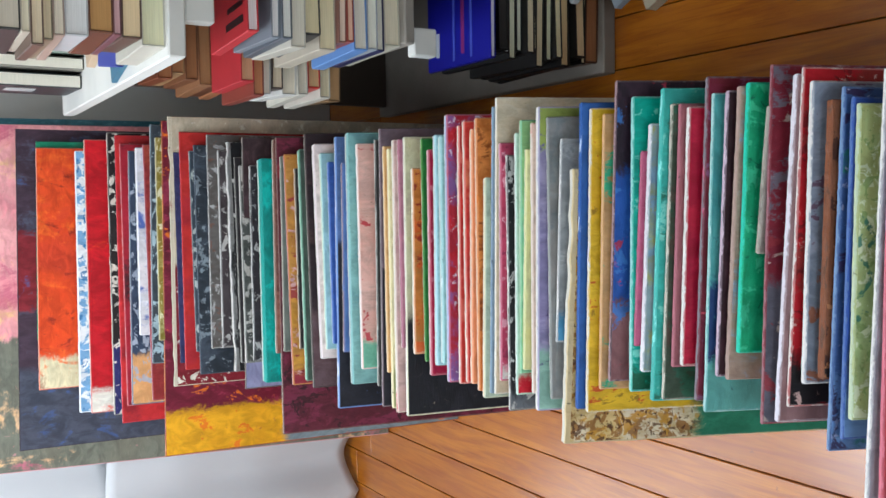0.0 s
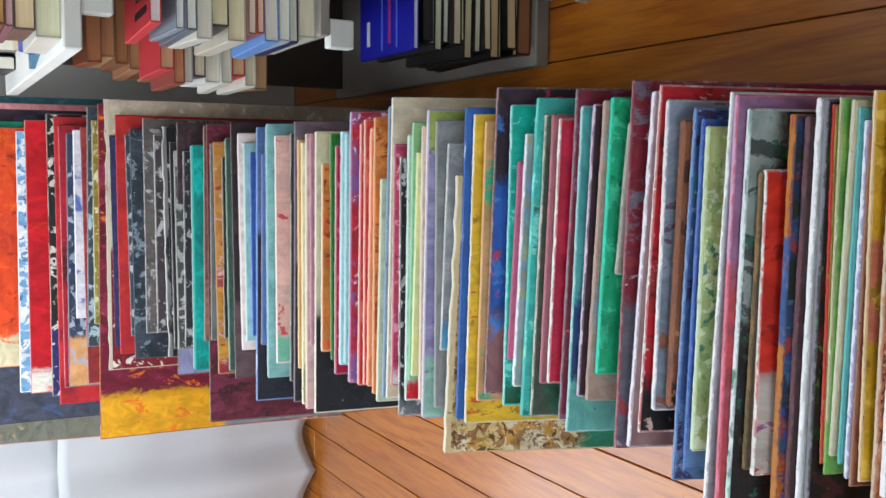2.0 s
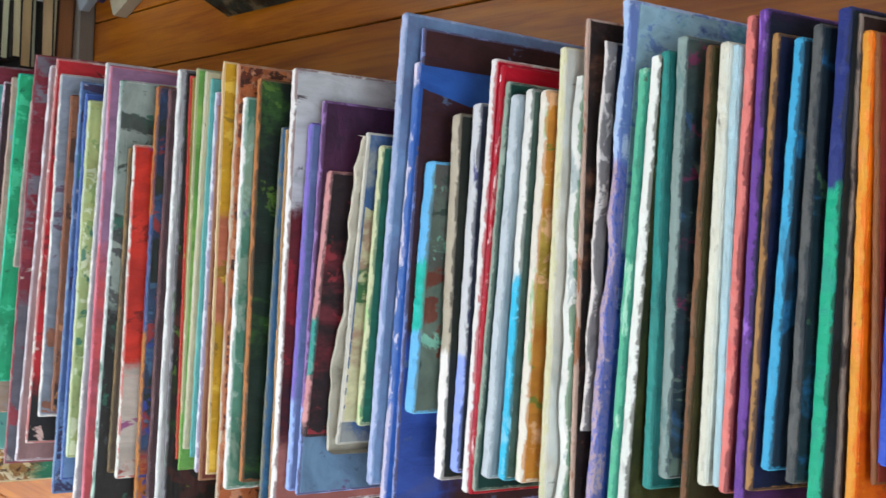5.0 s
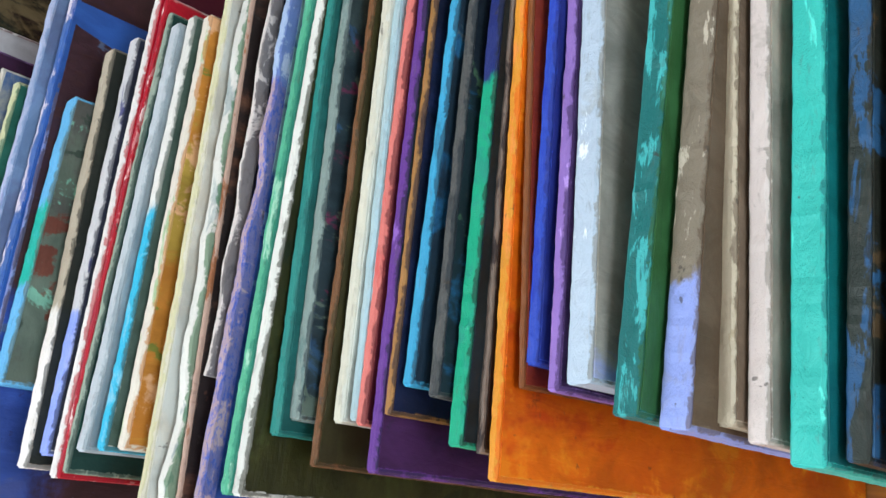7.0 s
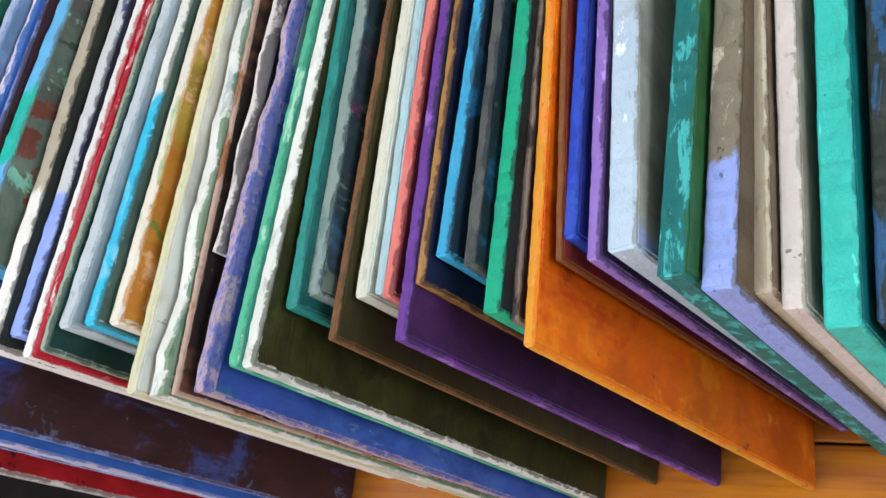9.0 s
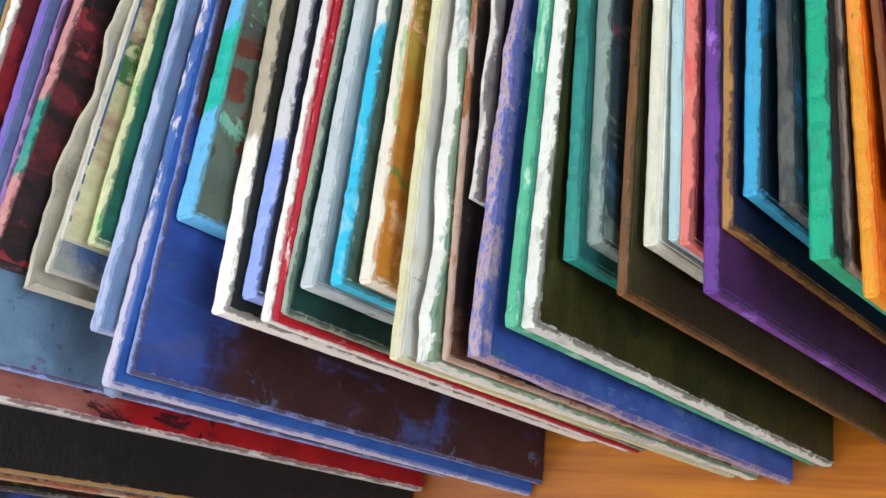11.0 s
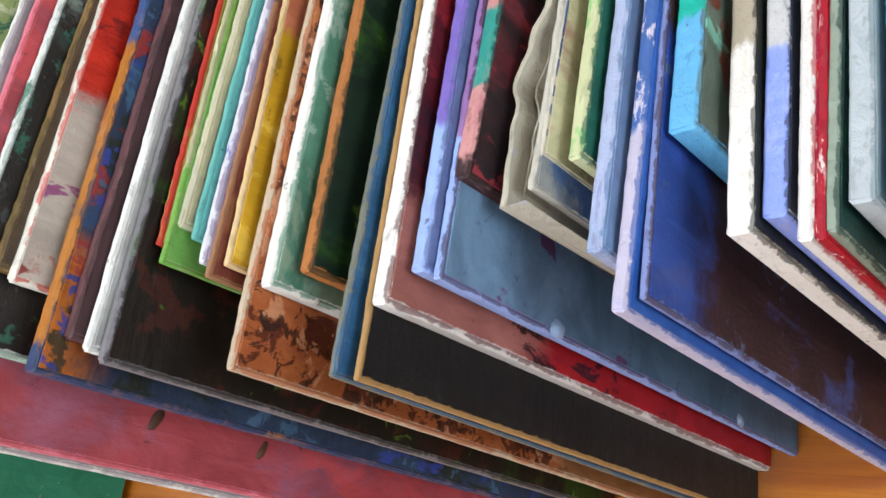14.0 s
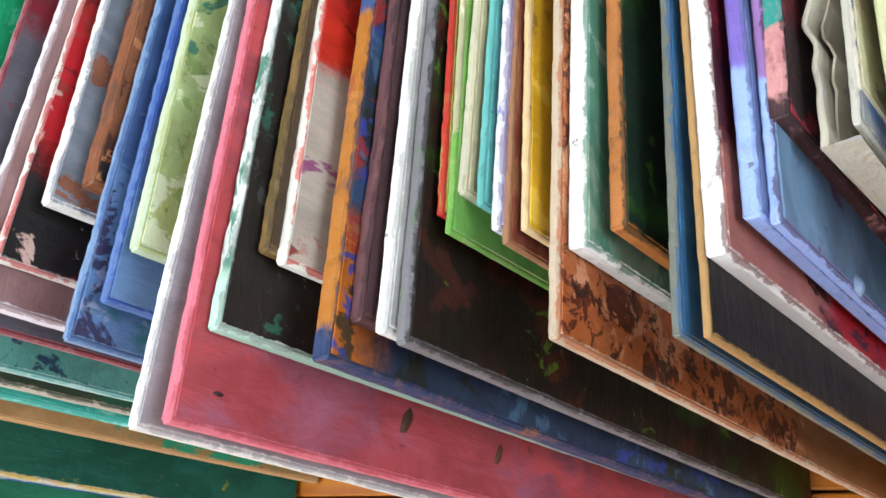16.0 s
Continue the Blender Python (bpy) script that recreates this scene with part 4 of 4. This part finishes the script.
painting(-0.354, 0.102, 0.9940, 0.529, 0.513, 0.0125, -0.0, 24.1, "58c0b4 ~88d8d0:.3", "3aa89c *1f5a44:.35:14 *78c8bc:.2:25", ("aqua", "teal"))
painting(-0.350, 0.078, 0.9735, 0.526, 0.511, 0.0085, 0.3, 24.1, "d0c8b8 ~909890:.3", "3a4a38,4a3a30,2a5a44", ("grey-cream", "dark green"))
painting(-0.300, 0.077, 0.9579, 0.522, 0.509, 0.0076, 0.4, 24.0, "b8707c", "a06068,8a5058", ("rose", "dusty rose"))
painting(-0.296, 0.071, 0.9427, 0.520, 0.508, 0.0112, 0.4, 23.9, "f0ece4", "a81434,b81c38", ("white", "crimson"))
painting(-0.342, 0.110, 0.9160, 0.519, 0.503, 0.0082, -0.0, 23.8, "8a8088 ~b05870:.2", "6a1a26,6a1a30 *7a4a6a:.3:20 *c84858:.12:30", ("mauve grey", "maroon"))
painting(-0.356, 0.086, 0.8999, 0.518, 0.503, 0.0071, 0.6, 23.7, "b4dcd8", "4a9a98,3a8a8c =1e3a6a@.16-.42 <60a8a0@.16 *20305a:.2:22", ("pale aqua", "teal and navy"))
painting(-0.303, 0.087, 0.8825, 0.514, 0.501, 0.0087, -0.2, 23.7, "d0b8c8", "2e1a20,3a2028", ("lilac", "dark plum"))
painting(-0.305, 0.091, 0.8656, 0.513, 0.499, 0.0094, -0.4, 23.6, "b89c90", "a08878,7a90a4", ("taupe", "taupe"))
painting(-0.2664, 0.0941, 0.8489, 0.5106, 0.4974, 0.0100, -0.05, 22.6, "30d0b0", "189a68,20a070 *40c090:.3:18 *0f6a4c:.2:25", ("bright turquoise", "emerald green"))
painting(-0.1313, 0.0604, 0.8225, 0.5030, 0.4962, 0.0080, -2.62, 22.2, "b8b0a4 ~807870:.3", "908880", ("grey", "grey"))
painting(-0.3567, 0.1135, 0.8086, 0.5096, 0.4946, 0.0055, 0.46, 22.0, "a06a72 ~d8c0c0:.15", "7a1e2c,6a2030,64606c <5c5a66@.4 *b8a8a0:.12:40 *8a2c34:.2:18", ("dusty red", "maroon and grey"))
painting(-0.3494, 0.0968, 0.7897, 0.5052, 0.4923, 0.0100, -1.61, 21.7, "eae4ec", "8a6a6c", ("white", "mauve"))
painting(-0.3283, 0.1049, 0.7740, 0.5013, 0.4908, 0.0053, -1.26, 21.5, "f0e4dc", "b01420,a81820,8a2a28 <181416@.14 *c8a8a0:.08:60 *6a1218:.22:40", ("cream", "bright red"))
painting(-0.2952, 0.0851, 0.7553, 0.4967, 0.4914, 0.0088, -0.74, 21.2, "ece8e4", "7a8494,848c9c *5a3a50:.2:20 *8a5030:.15:24", ("white", "grey-blue"))
painting(-0.2857, 0.0593, 0.7345, 0.4926, 0.4900, 0.0130, -1.52, 21.0, "8a5030 ~5a3a28:.45:90", "7a4a30,5a3424 *3a2018:.3:50 *a87048:.2:60 <1c1818@.08", ("rough brown", "textured brown"))
painting(-0.3743, 0.0735, 0.7191, 0.4947, 0.4885, 0.0065, -1.53, 20.7, "7a98c0", "3a5688,2c4a78 *2a1c3c:.25:20 *1f6458:.28:14 <5a7cac@.22 *8a90b0:.06:60", ("pale blue", "denim blue"))
painting(-0.3560, 0.0597, 0.7010, 0.4945, 0.4891, 0.0064, -0.98, 20.5, "5a7ab8", "2a4a98,3a5080 <5a7aa8@.15", ("blue", "blue"))
painting(-0.3295, 0.0508, 0.6893, 0.4947, 0.4895, 0.0083, -0.47, 20.3, "c8d8b8 ~b0c098:.3", "a4ac70,9cb078 *ccd4b4:.32:60 *7c9458:.26:70 *2a6a5a:.05:26", ("pale green", "light green"))
painting(-0.4213, 0.0880, 0.6639, 0.4991, 0.4890, 0.0061, -1.22, 20.1, "f2f0ea ~c8c8c8:.3", "9a98a0", ("white", "grey"))
pink_board = painting(-0.4193, 0.0840, 0.6459, 0.4990, 0.4880, 0.0075, 0.20, 19.8, "e0788a =b48aa4@.62-1.1", "aa4852,8c4f68,b4444a =866080@.62-1.1 *96566e:.3:7 *b03438:.2:6 *6a3048:.12:12", ("pink", "crimson and mauve"))
paint_lump(pink_board, "paint_scrap", 0.031, -0.0084, 0.386, 0.0085, 0.0036, 0.0014, "4a2c20", 24, 3, "dark brown leaf-shaped scrap of paint")
paint_lump(pink_board, "paint_scrap", 0.028, -0.0084, 0.305, 0.0075, 0.0028, 0.0012, "5a3426", 20, 8, "dark brown leaf-shaped scrap of paint")
paint_lump(pink_board, "paint_scrap", 0.016, -0.0084, 0.508, 0.0012, 0.003, 0.0008, "2a1418", 0, 5, "small dark scrap of paint")
painting(-0.3754, 0.0681, 0.6342, 0.4934, 0.4829, 0.0082, -0.13, 19.6, "e4eae8 ~4a7a6a:.3 <a8ccbc@.06", "8a9690,72827c *2c3430:.2:20 <221e1c@.5 v241c1c@.9 *2a5a4a:.2:22 *3a3a3c:.2:45", ("black-marked white", "grey-green and charcoal"))
painting(-0.3341, -0.0019, 0.6194, 0.4845, 0.4779, 0.0073, -0.37, 19.4, "8a6a3c ~5a4a28:.4", "4a3a2c", ("olive brown", "brown"))
painting(-0.3393, 0.0011, 0.6114, 0.4798, 0.4759, 0.0072, 0.14, 19.3, "eceae0", "c02a1c,b02618 *7a1a14:.2:18 <b8b0a8@.33 =c42a1a@.4-1.1 *8a3a78:.05:20", ("white", "red and pale grey"))
painting(-0.3853, 0.0602, 0.5917, 0.4695, 0.4668, 0.0113, -0.76, 19.0, "b87428 =2a4a7a@.45-.7 ~8a3a2c:.25 <283a60@.03", "22304a,2e4a72 *8a2c28:.18:22 *1e2418:.25:18 *2a4a90:.2:16 *5a3a24:.12:24 <a85c18@.16 v24344e@.93 *1e2418:.34:16 *2a3a8a:.2:34 *3a5a78:.16:50", ("orange and blue", "dark blue"))
painting(-0.3656, 0.0572, 0.5771, 0.4644, 0.4628, 0.0082, -1.05, 18.8, "6a4448 ~3a2a30:.35", "3a2428", ("plum brown", "dark plum"))
painting(-0.3712, 0.0763, 0.5644, 0.4619, 0.4597, 0.0075, -0.76, 18.6, "f0f0ee", "a8a8a8", ("white", "grey"))
painting(-0.3766, 0.0743, 0.5547, 0.4595, 0.4577, 0.0078, -0.52, 18.5, "7c7a80 ~5a6a54:.2", "181410,22120e *1d3c0e:.38:9 *3a1a14:.28:30 *4a6a20:.1:70", ("grey", "dark green and brown"))
painting(-0.3112, 0.0693, 0.5398, 0.4548, 0.4557, 0.0036, 0.22, 18.4, "c8382c ~8a8a40:.25", "9a9448,8a7a3c", ("red", "olive"))
painting(-0.3213, 0.0763, 0.5350, 0.4543, 0.4537, 0.0036, -0.10, 18.4, "b8b890 ~c8c8a8:.3 <6a9c48@.12", "68a04c,80a850", ("lime green", "leaf green"))
painting(-0.2994, 0.0724, 0.5308, 0.4527, 0.4506, 0.0055, -1.22, 18.4, "ccc8b0 ~a8b490:.3", "b8b090", ("cream grey", "cream"))
painting(-0.3065, 0.0654, 0.5212, 0.4508, 0.4486, 0.0036, -0.83, 18.4, "68b8b4", "58a0a0", ("aqua", "aqua"))
painting(-0.3195, 0.0514, 0.5138, 0.4496, 0.4466, 0.0053, -0.55, 18.3, "e0e0ec ~6a70a8:.2", "8a7a98", ("white-lilac", "lilac"))
painting(-0.3275, 0.0384, 0.5081, 0.4482, 0.4456, 0.0036, -0.28, 18.3, "a87858", "6a2a28,7a4a30", ("tan", "dark red"))
painting(-0.3203, 0.0814, 0.5000, 0.4458, 0.4446, 0.0039, 0.37, 18.3, "e8c898 ~b8a070:.25", "c89a20,b88818 =b4684c@.36-.62 *8a6a20:.25:40 *d8b040:.25:26", ("peach", "yellow and coral"))
painting(-0.3740, 0.0775, 0.4873, 0.4424, 0.4395, 0.0060, -0.13, 18.3, "cdb8a0", "a85c32,b8703e,9a5230 *4a1e14:.42:70 *c48a68:.26:55 *2e1a14:.28:110 v8a5a34@.4", ("tan", "rust orange and brown"))
painting(-0.3295, 0.0445, 0.4788, 0.4403, 0.4375, 0.0102, -0.38, 18.3, "f4f2ee", "4e8470,3f7262,7a9684 *8aa89c:.2:40 *5a6a80:.12:16", ("white", "sage green"))
painting(-0.3201, 0.0615, 0.4598, 0.4354, 0.4335, 0.0086, 0.07, 18.2, "b8743c ~98602c:.3", "14261c,121a14 *284a1c:.35:14 *4a6a24:.08:35", ("bare wood", "very dark green"))
painting(-0.3734, 0.0146, 0.4343, 0.4315, 0.4254, 0.0049, -0.28, 18.2, "74786e", "2a5a86,3a6a90", ("slate grey", "blue"))
painting(-0.3745, 0.0126, 0.4210, 0.4297, 0.4244, 0.0036, 0.73, 18.2, "b8905c", "141414,1a1818,101010", ("tan wood", "black"))
painting(-0.3359, 0.0686, 0.4181, 0.4300, 0.4234, 0.0105, 0.55, 18.2, "f4f0ee", "5a161c,26121a,8a1c24 =b4b6ba@.68-1.1 <a8685e@.13 va01418@.72 *241018:.18:26", ("white", "grey and rose"))
painting(-0.3176, 0.0167, 0.4010, 0.4261, 0.4173, 0.0093, 0.50, 18.1, "8470cc <8fa8e0@.24", "5a6a98", ("violet", "violet blue"))
slate_board = painting(-0.3207, 0.0377, 0.3896, 0.4235, 0.4133, 0.0054, -0.06, 18.1, "a078b8 <8fa8e0@.24", "3a1c38,46203c,2e1a30 <6484a4@.45 v527490@.72 *5a3060:.12:20", ("lilac", "plum and slate blue"))
paint_lump(slate_board, "paint_blob", 0.003, -0.006, 0.346, 0.006, 0.007, 0.0035, "8fa8cc", 0, 2, "pale blue blob of paint")
paint_lump(slate_board, "paint_blob", 0.004, -0.006, 0.110, 0.005, 0.006, 0.003, "8a9cbc", 30, 6, "pale blue blob of paint")
painting(-0.2660, -0.0273, 0.3865, 0.4228, 0.4113, 0.0108, -0.98, 18.1, "d89a98 ~b87a80:.4:220 =2a8a80@.22-.46 <3a2428@.03", "241a1e,5a2028 *8a2c34:.25:40", ("pink and teal", "dark red"))
painting(-0.2786, 0.0048, 0.3502, 0.4174, 0.4062, 0.0040, -0.13, 18.1, "cfc8b6 ~a8aab0:.25", "c4bcaa,b4b0a2 *8a909a:.2:16 *d8d2c4:.2:40", ("ragged cream", "ragged cream canvas"), ragged=0.012, wavy=0.005, flare=0.016)
painting(-0.2695, 0.0078, 0.3493, 0.4128, 0.4012, 0.0039, -1.58, 18.0, "d8d4c8", "3a5a8a,8a8c88", ("off-white", "dark blue"))
painting(-0.2502, -0.0272, 0.3467, 0.4113, 0.4012, 0.0036, -1.20, 18.0, "e8e0d0", "c8c4a0,4a7a3a,2a5a34,a08070", ("cream", "mottled green"))
painting(-0.2498, -0.0051, 0.3323, 0.4053, 0.3971, 0.0083, -0.84, 18.0, "d4d8ac ~8ab878:.2", "1c5a4a", ("pale green", "dark green"))
painting(-0.2995, 0.1109, 0.3200, 0.4019, 0.3931, 0.0090, -1.27, 18.0, "b4c0e4 ~8a90b8:.25", "6a88b0,5a6a90 v2a3a6a@.5", ("pale periwinkle", "blue-grey"))
painting(-0.3293, 0.0669, 0.3065, 0.3986, 0.3891, 0.0087, -1.41, 18.2, "4a70b8 ~c8c0d0:.42:70 <b4aec4@.25", "2a58a8,2450a0", ("blue", "blue"))
painting(-0.3225, 0.0970, 0.2937, 0.3962, 0.3870, 0.0041, -0.31, 18.3, "8898d4", "3a2024,44261f,321c26 <2c4898@.36 v361e22@.86 *3a4a8a:.16:13 *4a5a7a:.1:30", ("periwinkle", "blue and dark plum"))
painting(-0.2323, -0.0200, 0.2846, 0.3933, 0.3850, 0.0161, -0.47, 18.4, "6abcf0 =10a494@.3-.6", "5a6a60,4a4a48 *6a3024:.32:20 *78b8a4:.22:18 *2a3a34:.2:22", ("sky blue", "rust and grey-green"))
painting(-0.2855, 0.0201, 0.2563, 0.3837, 0.3779, 0.0132, 0.42, 18.7, "c4b8a4 <e0dcd8@.35", "20241e,181c18", ("taupe", "black"))
painting(-0.2763, 0.0281, 0.2401, 0.3819, 0.3749, 0.0122, -0.22, 18.9, "d4d4d8 ~484a78:.15 <8498e4@.3", "24283a", ("grey-white", "dark navy"))
painting(-0.2899, 0.0632, 0.2243, 0.3849, 0.3768, 0.0077, -0.64, 19.2, "f2eeec", "b00c24,a81030,9a2040", ("white", "crimson"))
painting(-0.2908, 0.0582, 0.2161, 0.3862, 0.3768, 0.0045, -0.85, 19.3, "b01c34 ~e8d0d0:.25:80", "b00c24,8a1024", ("crimson", "bright crimson"))
painting(-0.2869, 0.0432, 0.2121, 0.3863, 0.3778, 0.0060, -1.46, 19.3, "9aaa9c", "123430,163c34", ("sage", "dark green"))
painting(-0.2728, 0.0313, 0.2018, 0.3874, 0.3777, 0.0117, -0.73, 19.5, "c4ced6", "8a98a0", ("pale blue-grey", "grey"))
painting(-0.2716, 0.0343, 0.1846, 0.3875, 0.3787, 0.0104, -0.48, 19.7, "ecebe6 <28a8cc@.5", "3a5048", ("white and cyan", "dark grey"))
painting(-0.2705, 0.0324, 0.1686, 0.3863, 0.3786, 0.0101, -0.33, 19.9, "ece4d6 ~a0b890:.2", "b8782c,a08838 *d0a078:.3:20 *6a7a30:.2:25", ("cream", "ochre and green"))
painting(-0.3104, 0.0644, 0.1475, 0.3845, 0.3776, 0.0071, 0.45, 20.2, "e0dcb4", "ccc8bc,b8bcb8", ("pale yellow", "pale grey"))
painting(-0.3115, 0.0405, 0.1347, 0.3838, 0.3765, 0.0106, 0.46, 20.4, "e6e6e0 ~9aa4a4:.3", "2a6a3a,3a5a4a *c8ccc8:.2:30", ("dripped white", "green"), ragged=0.008)
painting(-0.3104, 0.0845, 0.1204, 0.3817, 0.3765, 0.0036, 1.11, 20.6, "c8a898 ~8a5838:.4", "1e1616,5a3a2c", ("taupe pink", "very dark brown"))
painting(-0.2242, 0.0656, 0.1143, 0.3812, 0.3754, 0.0043, -0.28, 20.7, "e8e0dc", "181a2a,14141c", ("chipped white", "navy black"), ragged=0.008)
painting(-0.3081, 0.0936, 0.1090, 0.3808, 0.3754, 0.0079, -1.65, 20.8, "bca4b2 =98aed0@.7-1.1 ~5664b4:.42:420", "2c4a9c,3454a0 =86a8ba@.55-1.1 *2a6a84:.22:9 *1c2f78:.22:14 *5a78b0:.2:30", ("peeling lilac", "blue"), ragged=0.008)
painting(-0.2920, 0.0416, 0.0911, 0.3788, 0.3744, 0.0078, -1.61, 21.1, "58b894 ~98c8b0:.3", "2a7a68", ("sea green", "green"))
painting(-0.2923, 0.0497, 0.0830, 0.3781, 0.3743, 0.0098, -1.87, 21.3, "eef0ea", "26280f,2e3014 *3a4420:.25:9 *18200e:.25:24", ("white", "dark olive"))
painting(-0.2568, 0.0517, 0.0646, 0.3738, 0.3743, 0.0088, -0.36, 21.7, "2a9088 ~1a7a74:.3", "1a5a58", ("teal", "dark teal"))
painting(-0.2475, 0.0608, 0.0544, 0.3708, 0.3732, 0.0098, -0.85, 22.0, "8ca09c ~607a78:.3", "24343c,34423f *6a2a4c:.2:16 *2a4a6a:.25:20 *56685e:.15:30", ("grey-green", "dark slate"))
painting(-0.2733, 0.0528, 0.0385, 0.3675, 0.3732, 0.0056, -2.16, 22.3, "7a5232", "34311a,2c2a12 *1c1c10:.25:10", ("brown wood", "dark olive brown"))
painting(-0.2476, 0.0528, 0.0265, 0.3667, 0.3732, 0.0084, -2.03, 22.6, "e4e2d0", "c8ccc4", ("cream", "pale grey"))
painting(-0.2465, 0.0509, 0.0139, 0.3690, 0.3721, 0.0061, -0.85, 22.8, "b8d4dc", "a0c0cc", ("pale blue", "pale blue"))
painting(-0.2490, 0.0689, 0.0090, 0.3701, 0.3721, 0.0077, -1.64, 23.0, "e88078 ~c85a58:.2", "5a2028", ("coral pink", "dark red"))
painting(-0.2750, 0.0719, -0.0024, 0.3728, 0.3721, 0.0079, -0.87, 23.2, "6a3a98 ~8a60b8:.2", "141c2e,12242a *2a1434:.3:10 <3a1c48@.3", ("purple", "near-black purple"))
painting(-0.2437, 0.0550, -0.0114, 0.3745, 0.3720, 0.0054, -0.98, 23.4, "b08048", "10142a,161c3a", ("ochre wood", "dark navy"))
painting(-0.2272, 0.0500, -0.0212, 0.3747, 0.3710, 0.0081, -1.76, 23.6, "40aede ~2888b8:.2", "1a2e40,122028 *1e5a86:.3:14 *4a5a60:.2:25", ("cyan blue", "dark blue-grey"))
painting(-0.2330, 0.0570, -0.0372, 0.3739, 0.3710, 0.0078, -0.92, 23.9, "5a5c5c ~3a3e40:.4", "16242e,121c24 *1c5c8c:.28:14 *3a5a40:.12:25", ("dark grey", "dark blue"))
painting(-0.2586, 0.0650, -0.0494, 0.3700, 0.3710, 0.0110, -1.72, 24.1, "1c2e7a <0f9a76@.66", "10181a,101a20", ("emerald", "black"))
painting(-0.2619, 0.0610, -0.0640, 0.3643, 0.3700, 0.0039, -1.46, 24.3, "8a7a70 ~3a3232:.4", "2a1c18", ("grey-brown", "dark brown"))
painting(-0.2751, 0.0490, -0.0713, 0.3643, 0.3700, 0.0072, -0.80, 24.4, "f0a030 ~e08838:.25", "d86408,c85206,dc7a14 *b43408:.34:8 *e89a20:.1:14 *8a3a14:.1:26", ("orange", "burnt orange"))
painting(-0.2270, 0.0480, -0.0862, 0.3642, 0.3700, 0.0036, 0.60, 24.6, "8a5028", "7a2a1c,8a3420", ("brown", "russet"))
painting(-0.2136, 0.0610, -0.0895, 0.3645, 0.3670, 0.0082, -1.19, 24.5, "2c50c8 ~1c3aa8:.3", "1c2a78", ("royal blue", "deep blue"))
painting(-0.2282, 0.0550, -0.1034, 0.3673, 0.3640, 0.0075, 0.03, 23.7, "9a78cc ~b090d8:.3", "34204e,402a58", ("lilac", "dark purple"))
painting(-0.2250, 0.0500, -0.1147, 0.3703, 0.3620, 0.0165, 1.11, 23.0, "c4d8ec ~e4eef4:.08", "8a8a84,94928a <8a98cc@.05", ("pale blue", "taupe grey"))
painting(-0.2409, 0.1060, -0.1401, 0.3734, 0.3600, 0.0153, -2.35, 22.7, "187878 ~3fa8aa:.4:60", "2a5a30", ("teal", "dark green"))
painting(-0.2458, 0.1060, -0.1617, 0.3670, 0.3590, 0.0175, -2.77, 22.7, "8a8070 ~b8b0a0:.25:60 <8a9cdc@.2", "5a4a3a", ("taupe and lilac blue", "brown"))
painting(-0.2417, 0.1060, -0.1865, 0.3514, 0.3580, 0.0104, -1.74, 22.7, "d8ccb4 ~a89a80:.25", "6a5a4a", ("cream", "brown"))
painting(-0.2494, 0.1060, -0.2010, 0.3489, 0.3570, 0.0116, -1.97, 22.7, "ece0dc", "8c857c,a09488", ("pinkish white", "taupe"))
painting(-0.2594, 0.1060, -0.2202, 0.3486, 0.3570, 0.0180, -2.55, 22.7, "3ccfc4 ~58dcd0:.2", "0c6a6c,0a5a60", ("turquoise", "deep teal"))
painting(-0.2564, 0.1060, -0.2449, 0.3486, 0.3570, 0.0118, -3.36, 22.7, "2a3430 ~24507a:.35", "1c201c *24507a:.3:22 *4a3a28:.2:30", ("dark slate", "charcoal"))
painting(-0.2664, 0.1060, -0.2617, 0.3488, 0.3560, 0.0050, -3.95, 22.7, "7a5228", "1c1014,26141a *9a5238:.3:34 *2a2450:.25:18 *b0684a:.06:60 <3a4474@.26", ("brown wood", "dark maroon"))
